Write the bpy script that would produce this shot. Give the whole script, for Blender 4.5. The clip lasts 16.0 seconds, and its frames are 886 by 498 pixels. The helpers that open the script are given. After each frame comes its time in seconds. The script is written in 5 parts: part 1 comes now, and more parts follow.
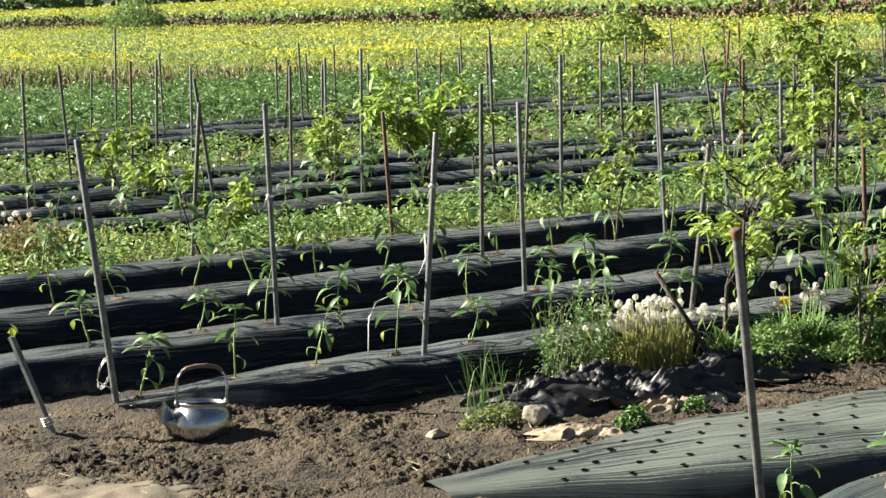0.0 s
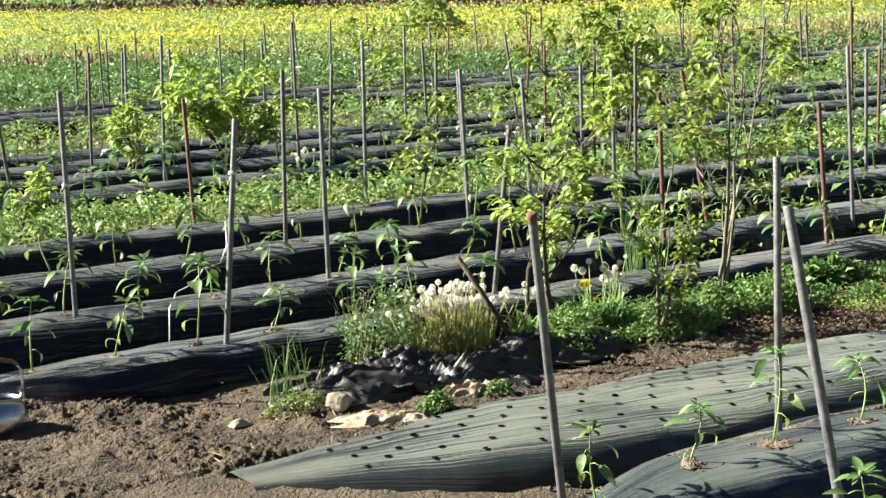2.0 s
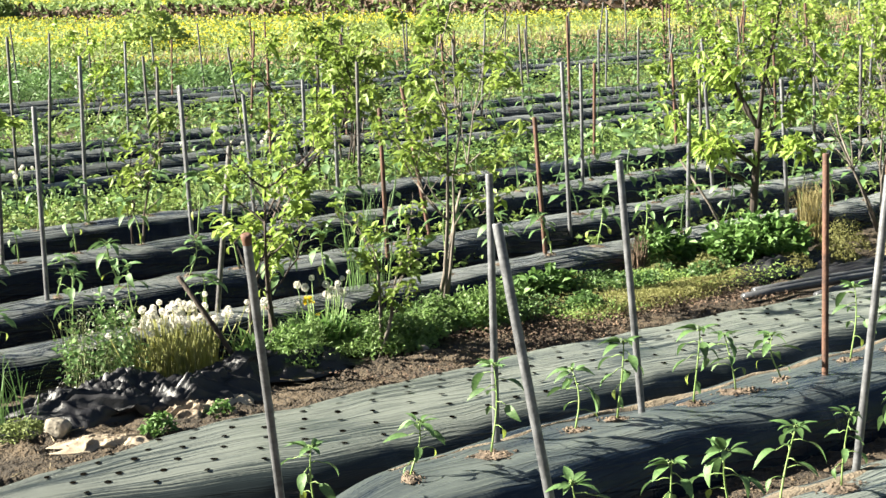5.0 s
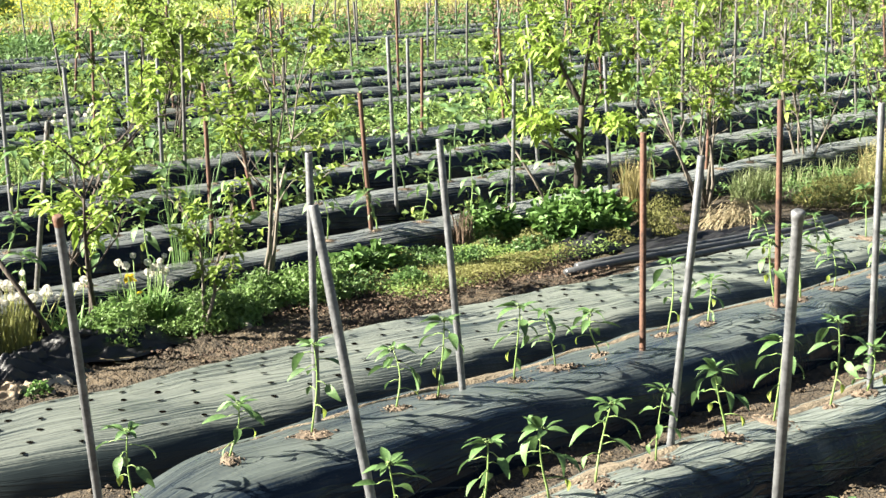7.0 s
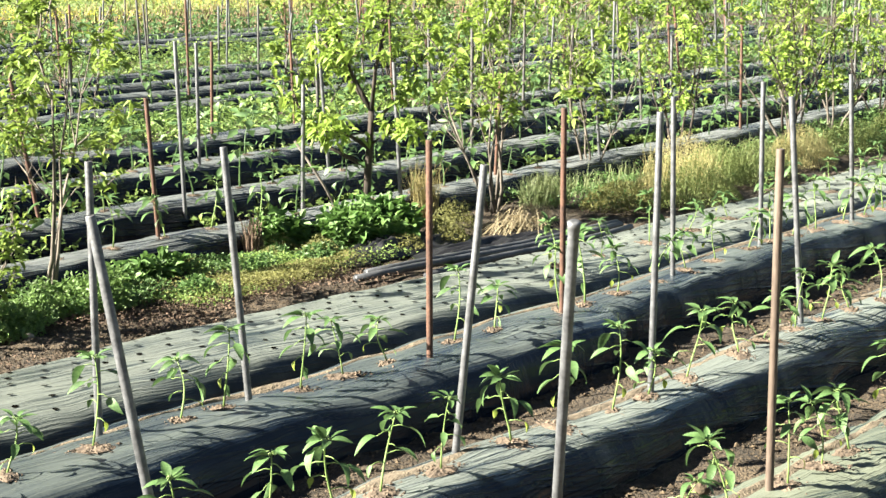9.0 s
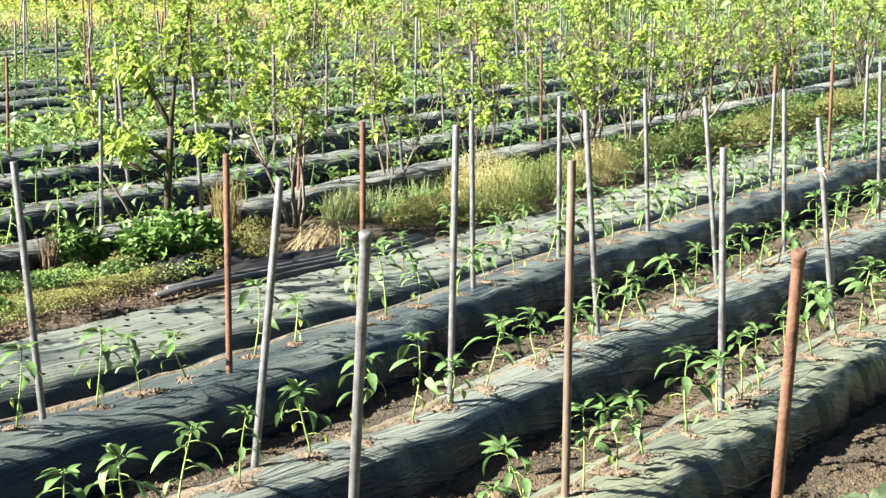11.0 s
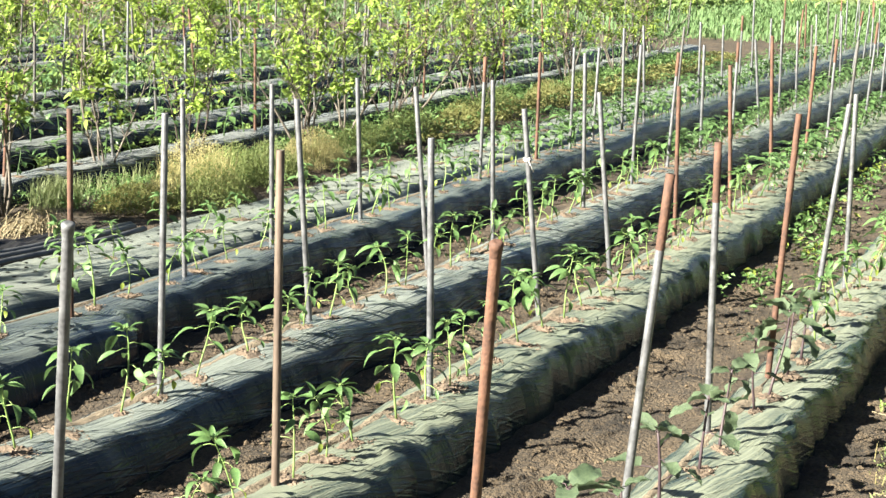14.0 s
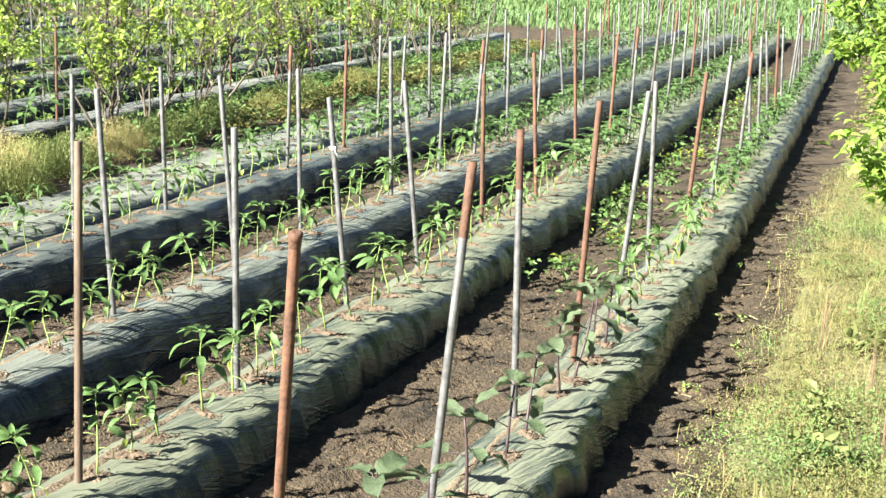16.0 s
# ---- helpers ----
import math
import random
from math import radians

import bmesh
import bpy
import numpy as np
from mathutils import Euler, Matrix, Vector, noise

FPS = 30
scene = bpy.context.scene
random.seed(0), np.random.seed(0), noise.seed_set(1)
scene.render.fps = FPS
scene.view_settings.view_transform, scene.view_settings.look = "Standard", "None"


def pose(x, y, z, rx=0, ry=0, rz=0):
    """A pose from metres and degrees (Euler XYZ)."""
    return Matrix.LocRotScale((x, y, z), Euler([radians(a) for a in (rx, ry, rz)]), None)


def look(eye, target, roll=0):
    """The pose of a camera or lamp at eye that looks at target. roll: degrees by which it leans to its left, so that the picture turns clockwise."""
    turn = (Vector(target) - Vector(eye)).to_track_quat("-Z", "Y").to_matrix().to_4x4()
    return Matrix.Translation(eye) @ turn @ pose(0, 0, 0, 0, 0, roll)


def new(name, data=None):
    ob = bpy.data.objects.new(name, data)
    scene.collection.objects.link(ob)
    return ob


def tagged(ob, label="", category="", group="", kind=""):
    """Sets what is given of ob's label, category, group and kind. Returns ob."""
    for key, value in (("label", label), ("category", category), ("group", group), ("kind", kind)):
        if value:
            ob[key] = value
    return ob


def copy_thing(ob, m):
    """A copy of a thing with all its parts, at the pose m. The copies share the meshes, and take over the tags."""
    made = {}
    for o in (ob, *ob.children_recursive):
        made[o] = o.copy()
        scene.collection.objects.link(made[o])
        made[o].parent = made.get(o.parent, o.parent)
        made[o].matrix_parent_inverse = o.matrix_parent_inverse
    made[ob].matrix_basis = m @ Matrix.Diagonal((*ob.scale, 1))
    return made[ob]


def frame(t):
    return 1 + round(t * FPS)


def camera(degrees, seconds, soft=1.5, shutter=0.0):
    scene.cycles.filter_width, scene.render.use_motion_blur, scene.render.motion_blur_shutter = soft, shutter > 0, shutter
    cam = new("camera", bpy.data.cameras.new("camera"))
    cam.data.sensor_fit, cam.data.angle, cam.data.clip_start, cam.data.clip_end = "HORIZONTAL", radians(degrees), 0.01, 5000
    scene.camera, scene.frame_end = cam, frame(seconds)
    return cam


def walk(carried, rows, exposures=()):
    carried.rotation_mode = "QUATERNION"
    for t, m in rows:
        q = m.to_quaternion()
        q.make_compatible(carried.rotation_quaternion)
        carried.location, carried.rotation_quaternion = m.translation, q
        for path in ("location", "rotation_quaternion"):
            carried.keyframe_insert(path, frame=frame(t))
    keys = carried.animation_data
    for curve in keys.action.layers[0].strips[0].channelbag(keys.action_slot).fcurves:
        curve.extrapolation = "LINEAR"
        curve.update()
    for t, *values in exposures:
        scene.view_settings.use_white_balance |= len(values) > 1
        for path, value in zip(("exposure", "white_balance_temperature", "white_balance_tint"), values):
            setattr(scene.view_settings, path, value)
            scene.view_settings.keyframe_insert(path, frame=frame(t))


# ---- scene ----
cam = camera(28.865, 16.0)
# seconds, place in metres, turn about x, y and z in degrees
ROWS = [
    (0.0, -0.000, 0.000, 1.650, 81.326, 2.353, -26.913),
    (0.5, 0.014, 0.007, 1.645, 80.726, 2.491, -28.778),
    (1.0, 0.022, 0.010, 1.647, 80.683, 2.283, -30.066),
    (1.5, 0.032, 0.009, 1.645, 80.792, 2.062, -31.494),
    (2.0, 0.041, 0.008, 1.645, 80.622, 2.173, -33.292),
    (2.5, 0.048, 0.009, 1.643, 80.484, 2.150, -35.065),
    (3.0, 0.052, 0.003, 1.645, 80.331, 2.083, -36.528),
    (3.5, 0.055, -0.003, 1.646, 80.227, 2.073, -38.010),
    (4.0, 0.058, -0.006, 1.648, 80.309, 1.865, -39.415),
    (4.2, 0.057, -0.013, 1.650, 80.528, 1.861, -39.987),
    (6.3, 0.094, -0.036, 1.694, 79.675, 1.440, -45.833),
    (6.5, 0.095, -0.038, 1.693, 79.545, 1.331, -46.380),
    (7.0, 0.105, -0.051, 1.691, 79.599, 1.025, -47.746),
    (7.5, 0.122, -0.057, 1.692, 79.556, 0.763, -49.367),
    (8.0, 0.137, -0.062, 1.700, 79.700, 0.426, -51.097),
    (8.2, 0.140, -0.063, 1.704, 79.683, 0.404, -51.816),
    (10.3, 0.139, -0.096, 1.706, 79.941, -0.134, -58.312),
    (10.5, 0.142, -0.101, 1.701, 80.035, -0.072, -58.928),
    (11.0, 0.154, -0.100, 1.694, 80.198, -0.351, -60.838),
    (11.5, 0.164, -0.098, 1.696, 79.972, -0.518, -62.659),
    (12.0, 0.160, -0.101, 1.700, 79.815, -0.719, -64.411),
    (12.5, 0.151, -0.110, 1.705, 79.853, -0.956, -65.910),
    (13.0, 0.149, -0.117, 1.706, 79.848, -1.186, -67.582),
    (13.5, 0.147, -0.124, 1.706, 79.844, -1.543, -68.848),
    (14.0, 0.143, -0.131, 1.707, 79.927, -1.806, -70.109),
    (14.5, 0.146, -0.133, 1.710, 79.699, -1.912, -71.579),
    (15.0, 0.149, -0.136, 1.710, 79.691, -2.105, -73.102),
    (15.5, 0.157, -0.144, 1.710, 79.780, -2.201, -74.786),
    (16.0, 0.161, -0.147, 1.708, 79.745, -2.079, -76.416),
]
walk(cam, [(t, pose(x, y, z, rx, ry, rz)) for t, x, y, z, rx, ry, rz in ROWS], exposures=[(0.0, 2.12), (1.5, 2.35), (3.5, 2.43), (8.0, 2.74), (12.0, 2.70), (16.0, 2.62)])

# ---- world, sun ----
SUN_ELEV, SUN_FROM = radians(31), (-0.77, 0.64)
world = bpy.data.worlds.new("world")
scene.world = world
world.use_nodes = True
wn = world.node_tree
sky = wn.nodes.new("ShaderNodeTexSky")
sky.sky_type, sky.sun_disc, sky.sun_elevation = "NISHITA", False, SUN_ELEV
sky.sun_rotation = math.atan2(SUN_FROM[0], SUN_FROM[1])
wn.nodes["Background"].inputs[1].default_value = 0.017
wn.links.new(sky.outputs[0], wn.nodes["Background"].inputs[0])
sun = new("sun", bpy.data.lights.new("sun", "SUN"))
sun.data.energy, sun.data.angle, sun.data.color = 5.0, radians(0.55), (1.0, 0.945, 0.8)
s_dir = Vector((SUN_FROM[0], SUN_FROM[1], 0)).normalized() * math.cos(SUN_ELEV) + Vector((0, 0, math.sin(SUN_ELEV)))
sun.matrix_world = look(s_dir * 50, (0, 0, 0))


# ---- materials ----
def material(name, dark, light, scale=8.0, rough=0.8, bump=0.3, metal=0.0, stretch=(1, 1, 1), fine=60.0, translucent=0.0, random_tint=0.0, coords="Object"):
    """Two colours mixed by noise at two scales, with bump."""
    m = bpy.data.materials.new(name)
    m.use_nodes = True
    n, l = m.node_tree.nodes, m.node_tree.links
    bsdf = n["Principled BSDF"]
    tc, mp = n.new("ShaderNodeTexCoord"), n.new("ShaderNodeMapping")
    l.new(tc.outputs[coords], mp.inputs[0])
    mp.inputs["Scale"].default_value = stretch
    big, small = n.new("ShaderNodeTexNoise"), n.new("ShaderNodeTexNoise")
    big.inputs["Scale"].default_value, small.inputs["Scale"].default_value = scale, fine
    big.inputs["Detail"].default_value, small.inputs["Detail"].default_value = 5, 4
    l.new(mp.outputs[0], big.inputs[0]), l.new(mp.outputs[0], small.inputs[0])
    add = n.new("ShaderNodeMath")
    add.operation, add.inputs[1].default_value = "MULTIPLY_ADD", 0.6
    half = n.new("ShaderNodeMath")
    half.operation, half.inputs[1].default_value = "MULTIPLY", 0.4
    l.new(small.outputs[0], half.inputs[0])
    l.new(big.outputs[0], add.inputs[0]), l.new(half.outputs[0], add.inputs[2])
    ramp = n.new("ShaderNodeValToRGB")
    ramp.color_ramp.elements[0].position, ramp.color_ramp.elements[1].position = 0.36, 0.64
    ramp.color_ramp.elements[0].color, ramp.color_ramp.elements[1].color = (*dark, 1), (*light, 1)
    l.new(add.outputs[0], ramp.inputs[0])
    colour = ramp.outputs[0]
    if random_tint:
        info = n.new("ShaderNodeObjectInfo")
        geo = n.new("ShaderNodeNewGeometry")
        s = n.new("ShaderNodeMath")
        l.new(info.outputs["Random"], s.inputs[0]), l.new(geo.outputs["Random Per Island"], s.inputs[1])
        mr = n.new("ShaderNodeMapRange")
        mr.inputs[2].default_value = 2.0
        mr.inputs[3].default_value, mr.inputs[4].default_value = 1 - random_tint, 1 + random_tint
        l.new(s.outputs[0], mr.inputs[0])
        hsv = n.new("ShaderNodeHueSaturation")
        l.new(mr.outputs[0], hsv.inputs["Value"]), l.new(colour, hsv.inputs["Color"])
        colour = hsv.outputs[0]
    l.new(colour, bsdf.inputs["Base Color"])
    bsdf.inputs["Roughness"].default_value, bsdf.inputs["Metallic"].default_value = rough, metal
    if bump:
        b = n.new("ShaderNodeBump")
        b.inputs["Strength"].default_value, b.inputs["Distance"].default_value = bump, 0.02
        l.new(add.outputs[0], b.inputs["Height"]), l.new(b.outputs[0], bsdf.inputs["Normal"])
    if translucent:
        tr, mix = n.new("ShaderNodeBsdfTranslucent"), n.new("ShaderNodeMixShader")
        l.new(colour, tr.inputs[0])
        mix.inputs[0].default_value = translucent
        l.new(bsdf.outputs[0], mix.inputs[1]), l.new(tr.outputs[0], mix.inputs[2])
        l.new(mix.outputs[0], n["Material Output"].inputs[0])
    return m



def ground_material():
    """Crumbly soil inside the plot, short grass round it."""
    m = material("soil", (0.016, 0.011, 0.0064), (0.104, 0.075, 0.045), 3.5, 0.97, 0.0, fine=70)
    n, l = m.node_tree.nodes, m.node_tree.links
    bsdf = n["Principled BSDF"]
    soil = bsdf.inputs["Base Color"].links[0].from_socket
    tc, sep = n.new("ShaderNodeTexCoord"), n.new("ShaderNodeSeparateXYZ")
    l.new(tc.outputs["Object"], sep.inputs[0])

    def ramp(value, a, b):
        r = n.new("ShaderNodeMapRange")
        r.inputs[1].default_value, r.inputs[2].default_value = a, b
        l.new(value, r.inputs[0])
        return r.outputs[0]

    def math_node(op, a, b):
        r = n.new("ShaderNodeMath")
        r.operation = op
        for k, q in enumerate((a, b)):
            if isinstance(q, (int, float)):
                r.inputs[k].default_value = q
            else:
                l.new(q, r.inputs[k])
        return r.outputs[0]

    wob = n.new("ShaderNodeTexNoise")
    wob.inputs["Scale"].default_value = 1.5
    l.new(tc.outputs["Object"], wob.inputs[0])
    u = math_node("SUBTRACT", 16.0, sep.outputs[0])
    bend = math_node("ADD", u, math_node("POWER", math_node("ADD", math_node("MULTIPLY", u, u), 6.0), 0.5))
    edge = math_node("SUBTRACT", sep.outputs[1], math_node("MULTIPLY", bend, 0.9))
    far = ramp(math_node("ADD", edge, math_node("MULTIPLY", wob.outputs[0], 2)), 19.5, 21)
    end = ramp(math_node("ADD", sep.outputs[0], math_node("MULTIPLY", wob.outputs[0], 2)), 35.5, 37)
    mask = math_node("MAXIMUM", far, end)
    grass = n.new("ShaderNodeValToRGB")
    grass.color_ramp.elements[0].color, grass.color_ramp.elements[1].color = (0.1, 0.15, 0.05, 1), (0.18, 0.24, 0.08, 1)
    gn = n.new("ShaderNodeTexNoise")
    gn.inputs["Scale"].default_value, gn.inputs["Detail"].default_value = 0.7, 8
    l.new(tc.outputs["Object"], gn.inputs[0]), l.new(gn.outputs[0], grass.inputs[0])
    mix = n.new("ShaderNodeMixRGB")
    l.new(mask, mix.inputs[0]), l.new(soil, mix.inputs[1]), l.new(grass.outputs[0], mix.inputs[2])
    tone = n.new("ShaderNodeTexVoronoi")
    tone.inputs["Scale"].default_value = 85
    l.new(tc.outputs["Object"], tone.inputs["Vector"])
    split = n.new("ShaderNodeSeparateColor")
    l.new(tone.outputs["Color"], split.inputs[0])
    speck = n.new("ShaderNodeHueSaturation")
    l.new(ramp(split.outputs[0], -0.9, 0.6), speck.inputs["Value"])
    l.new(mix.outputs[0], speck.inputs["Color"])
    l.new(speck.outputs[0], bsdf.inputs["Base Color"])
    crumb, rough = n.new("ShaderNodeTexVoronoi"), n.new("ShaderNodeTexNoise")
    crumb.inputs["Scale"].default_value = 75
    jumble, shift = n.new("ShaderNodeTexNoise"), n.new("ShaderNodeMixRGB")
    jumble.inputs["Scale"].default_value, jumble.inputs["Detail"].default_value = 30, 4
    shift.blend_type, shift.inputs[0].default_value = "ADD", 0.06
    l.new(tc.outputs["Object"], jumble.inputs["Vector"]), l.new(tc.outputs["Object"], shift.inputs[1]), l.new(jumble.outputs["Color"], shift.inputs[2])
    rough.inputs["Scale"].default_value, rough.inputs["Detail"].default_value = 34, 5
    l.new(shift.outputs[0], crumb.inputs["Vector"]), l.new(tc.outputs["Object"], rough.inputs["Vector"])
    b1, b2 = n.new("ShaderNodeBump"), n.new("ShaderNodeBump")
    b1.invert = True
    b1.inputs["Strength"].default_value, b1.inputs["Distance"].default_value = 0.9, 0.012
    b2.inputs["Strength"].default_value, b2.inputs["Distance"].default_value = 0.9, 0.025
    l.new(crumb.outputs["Distance"], b1.inputs["Height"]), l.new(rough.outputs[0], b2.inputs["Height"])
    l.new(b2.outputs[0], b1.inputs["Normal"]), l.new(b1.outputs[0], bsdf.inputs["Normal"])
    return m


def film_material(name, dark, dust_and_lit, rough, streak, folds, dusty=0.5, lined=0.35, slant=0.0):
    """Plastic film: stretched ridges slanting along the bed, folds across it, dried dust in patches, tops coloured as
    if sunlit.
    """
    m = bpy.data.materials.new(name)
    m.use_nodes = True
    n, l = m.node_tree.nodes, m.node_tree.links
    bsdf = n["Principled BSDF"]
    tc = n.new("ShaderNodeTexCoord")

    def noise_at(stretch, scale, detail=4, tilt=0.0):
        mp, t = n.new("ShaderNodeMapping"), n.new("ShaderNodeTexNoise")
        turn = n.new("ShaderNodeMapping")
        turn.inputs["Rotation"].default_value = (0, 0, tilt + slant if tilt else 0.0)
        mp.inputs["Scale"].default_value = stretch
        t.inputs["Scale"].default_value, t.inputs["Detail"].default_value = scale, detail
        l.new(tc.outputs["UV"], turn.inputs[0]), l.new(turn.outputs[0], mp.inputs[0]), l.new(mp.outputs[0], t.inputs[0])
        return t.outputs[0]

    def math_node(op, a, b):
        r = n.new("ShaderNodeMath")
        r.operation = op
        for k, q in enumerate((a, b)):
            if isinstance(q, (int, float)):
                r.inputs[k].default_value = q
            else:
                l.new(q, r.inputs[k])
        return r.outputs[0]

    def span(value, a, b, lo=0.0, hi=1.0):
        r = n.new("ShaderNodeMapRange")
        r.inputs[1].default_value, r.inputs[2].default_value, r.inputs[3].default_value, r.inputs[4].default_value = a, b, lo, hi
        l.new(value, r.inputs[0])
        return r.outputs[0]

    # thin raised ridges, sparse, in two slants, gathered in patches
    r1 = span(noise_at((0.2, 15, 15), 4.0, 2, 0.10), 0.52, 0.72)
    r2 = span(noise_at((0.25, 34, 34), 4.0, 2, -0.06), 0.5, 0.75)
    where = span(noise_at((0.7, 2.0, 2.0), 1.5, 3), 0.36, 0.62, 0.15, 1.0)
    lines = math_node("MULTIPLY", math_node("ADD", r1, math_node("MULTIPLY", r2, 0.6)), where)
    cross = noise_at((9, 1.2, 1.2), 1.6, 3)
    patch = noise_at((1, 2.5, 2.5), 1.8, 6)
    fine = noise_at((1, 1, 1), 90, 3)
    # pale and dark streaks in the colour imitate sun and shade on the wrinkles
    wrinkle_tone = span(noise_at((0.22, 24, 24), 4.0, 3, 0.05), 0.38, 0.62, -0.09 * lined, 0.09 * lined)
    patch = math_node("ADD", patch, wrinkle_tone)
    amount = math_node("ADD", math_node("MULTIPLY", patch, 0.7), math_node("ADD", math_node("MULTIPLY", fine, 0.2), math_node("MULTIPLY", lines, 0.12 * lined)))
    # dust colour raised on flat tops, cut on sides, to paint the sunlit-shaded contrast
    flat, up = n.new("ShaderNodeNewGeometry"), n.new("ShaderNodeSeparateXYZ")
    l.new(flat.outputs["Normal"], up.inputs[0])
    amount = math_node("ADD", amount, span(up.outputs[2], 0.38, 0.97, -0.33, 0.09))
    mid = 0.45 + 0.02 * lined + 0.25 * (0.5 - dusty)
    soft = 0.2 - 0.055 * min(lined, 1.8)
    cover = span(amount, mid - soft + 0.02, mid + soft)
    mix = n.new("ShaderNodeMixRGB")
    mix.inputs[1].default_value, mix.inputs[2].default_value = (*dark, 1), (*dust_and_lit, 1)
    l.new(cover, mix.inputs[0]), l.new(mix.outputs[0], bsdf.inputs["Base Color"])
    bsdf.inputs["Specular IOR Level"].default_value = 0.3
    bsdf.inputs["Diffuse Roughness"].default_value = 1.0
    bsdf.inputs["Sheen Roughness"].default_value = 0.5
    bsdf.inputs["Sheen Tint"].default_value = (0.9, 1.0, 0.85, 1)
    l.new(span(cover, 0, 1, 0.0, 0.01 + 0.02 * dusty), bsdf.inputs["Sheen Weight"])
    l.new(span(cover, 0, 1, rough, rough + 0.18), bsdf.inputs["Roughness"])
    b1, b2 = n.new("ShaderNodeBump"), n.new("ShaderNodeBump")
    b1.inputs["Strength"].default_value, b1.inputs["Distance"].default_value = streak, 0.006
    b2.inputs["Strength"].default_value, b2.inputs["Distance"].default_value = folds, 0.05
    l.new(lines, b1.inputs["Height"]), l.new(cross, b2.inputs["Height"])
    l.new(b2.outputs[0], b1.inputs["Normal"]), l.new(b1.outputs[0], bsdf.inputs["Normal"])
    return m


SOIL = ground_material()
CLOD = material("clod_soil", (0.03, 0.021, 0.0125), (0.12, 0.087, 0.053), 30, 0.95, 0.6, random_tint=0.3)
DRY_SOIL = material("dry_soil", (0.05, 0.036, 0.026), (0.17, 0.125, 0.088), 40, 0.95, 0.9, fine=120)
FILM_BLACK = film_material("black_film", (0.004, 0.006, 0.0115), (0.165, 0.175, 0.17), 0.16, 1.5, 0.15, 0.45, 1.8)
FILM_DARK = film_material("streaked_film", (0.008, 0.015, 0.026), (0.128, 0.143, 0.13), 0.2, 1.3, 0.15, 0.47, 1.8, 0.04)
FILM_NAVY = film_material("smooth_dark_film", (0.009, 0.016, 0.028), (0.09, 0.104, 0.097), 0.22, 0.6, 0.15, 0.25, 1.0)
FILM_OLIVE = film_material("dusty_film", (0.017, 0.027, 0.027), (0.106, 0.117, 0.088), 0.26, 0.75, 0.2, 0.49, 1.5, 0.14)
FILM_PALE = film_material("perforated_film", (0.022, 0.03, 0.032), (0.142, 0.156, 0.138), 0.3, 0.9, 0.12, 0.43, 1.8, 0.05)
THATCH = material("matted_turf", (0.08, 0.088, 0.038), (0.17, 0.165, 0.075), 2.5, 0.95, 1.0, fine=150)
SAND = material("pale_sand", (0.075, 0.06, 0.04), (0.155, 0.127, 0.09), 3, 0.95, 0.35, fine=110)
HOLE = material("shaded_hole", (0.002, 0.002, 0.002), (0.006, 0.005, 0.004), 60, 0.95, 0.3)
STEEL = material("galvanised_steel", (0.07, 0.072, 0.077), (0.175, 0.18, 0.19), 22, 0.5, 0.15, 0.35, fine=90)
DULL = material("weathered_steel", (0.045, 0.043, 0.042), (0.12, 0.115, 0.11), 22, 0.65, 0.2, 0.2, fine=90)
TAN = material("stained_steel", (0.07, 0.05, 0.038), (0.15, 0.112, 0.086), 9, 0.65, 0.2, 0.15, fine=80, stretch=(1, 1, 0.3))
RUST = material("rusty_steel", (0.05, 0.027, 0.02), (0.14, 0.068, 0.042), 18, 0.8, 0.25, 0.05, fine=110, random_tint=0.3)
LEAF = material("pepper_leaf", (0.048, 0.105, 0.036), (0.125, 0.215, 0.07), 12, 0.5, 0.2, translucent=0.27, random_tint=0.35)
LEAF_OLD = material("yellowing_leaf", (0.13, 0.21, 0.03), (0.28, 0.32, 0.06), 20, 0.5, 0.2, translucent=0.4, random_tint=0.3)
EGG_LEAF = material("eggplant_leaf", (0.045, 0.075, 0.042), (0.105, 0.145, 0.075), 15, 0.55, 0.4, translucent=0.25, random_tint=0.25)
STEM = material("green_stem", (0.12, 0.2, 0.05), (0.2, 0.29, 0.09), 20, 0.6, 0.1)
EGG_STEM = material("purple_stem", (0.03, 0.018, 0.026), (0.065, 0.042, 0.045), 20, 0.6, 0.1)
WEED = material("weed_leaf", (0.12, 0.2, 0.05), (0.27, 0.37, 0.1), 3, 0.6, 0.0, translucent=0.38, random_tint=0.45)
MAT_WEED = material("chickweed_leaf", (0.06, 0.125, 0.035), (0.14, 0.235, 0.07), 3, 0.55, 0.0, translucent=0.3, random_tint=0.4)
CHICK = material("dark_weed_leaf", (0.085, 0.16, 0.045), (0.22, 0.325, 0.095), 3, 0.55, 0.0, translucent=0.35, random_tint=0.5)
PALE_WEED = material("flowering_weed", (0.14, 0.15, 0.045), (0.25, 0.24, 0.085), 3, 0.7, 0.0, translucent=0.38, random_tint=0.25)
GREY_WEED = material("greyish_weed", (0.12, 0.16, 0.048), (0.25, 0.295, 0.095), 4, 0.7, 0.0, translucent=0.3, random_tint=0.35)
BRIGHT = material("lily_leaf", (0.065, 0.145, 0.035), (0.15, 0.26, 0.06), 5, 0.58, 0.1, translucent=0.3, random_tint=0.3)
SAGE = material("sage_leaf", (0.13, 0.165, 0.07), (0.25, 0.285, 0.125), 5, 0.6, 0.0, translucent=0.35, random_tint=0.35)
GRASS = material("grass_blade", (0.1, 0.17, 0.045), (0.21, 0.285, 0.09), 3, 0.6, 0.0, translucent=0.35, random_tint=0.35)
STRAW = material("dry_straw", (0.2, 0.16, 0.09), (0.4, 0.34, 0.22), 8, 0.8, 0.0, translucent=0.2, random_tint=0.3)
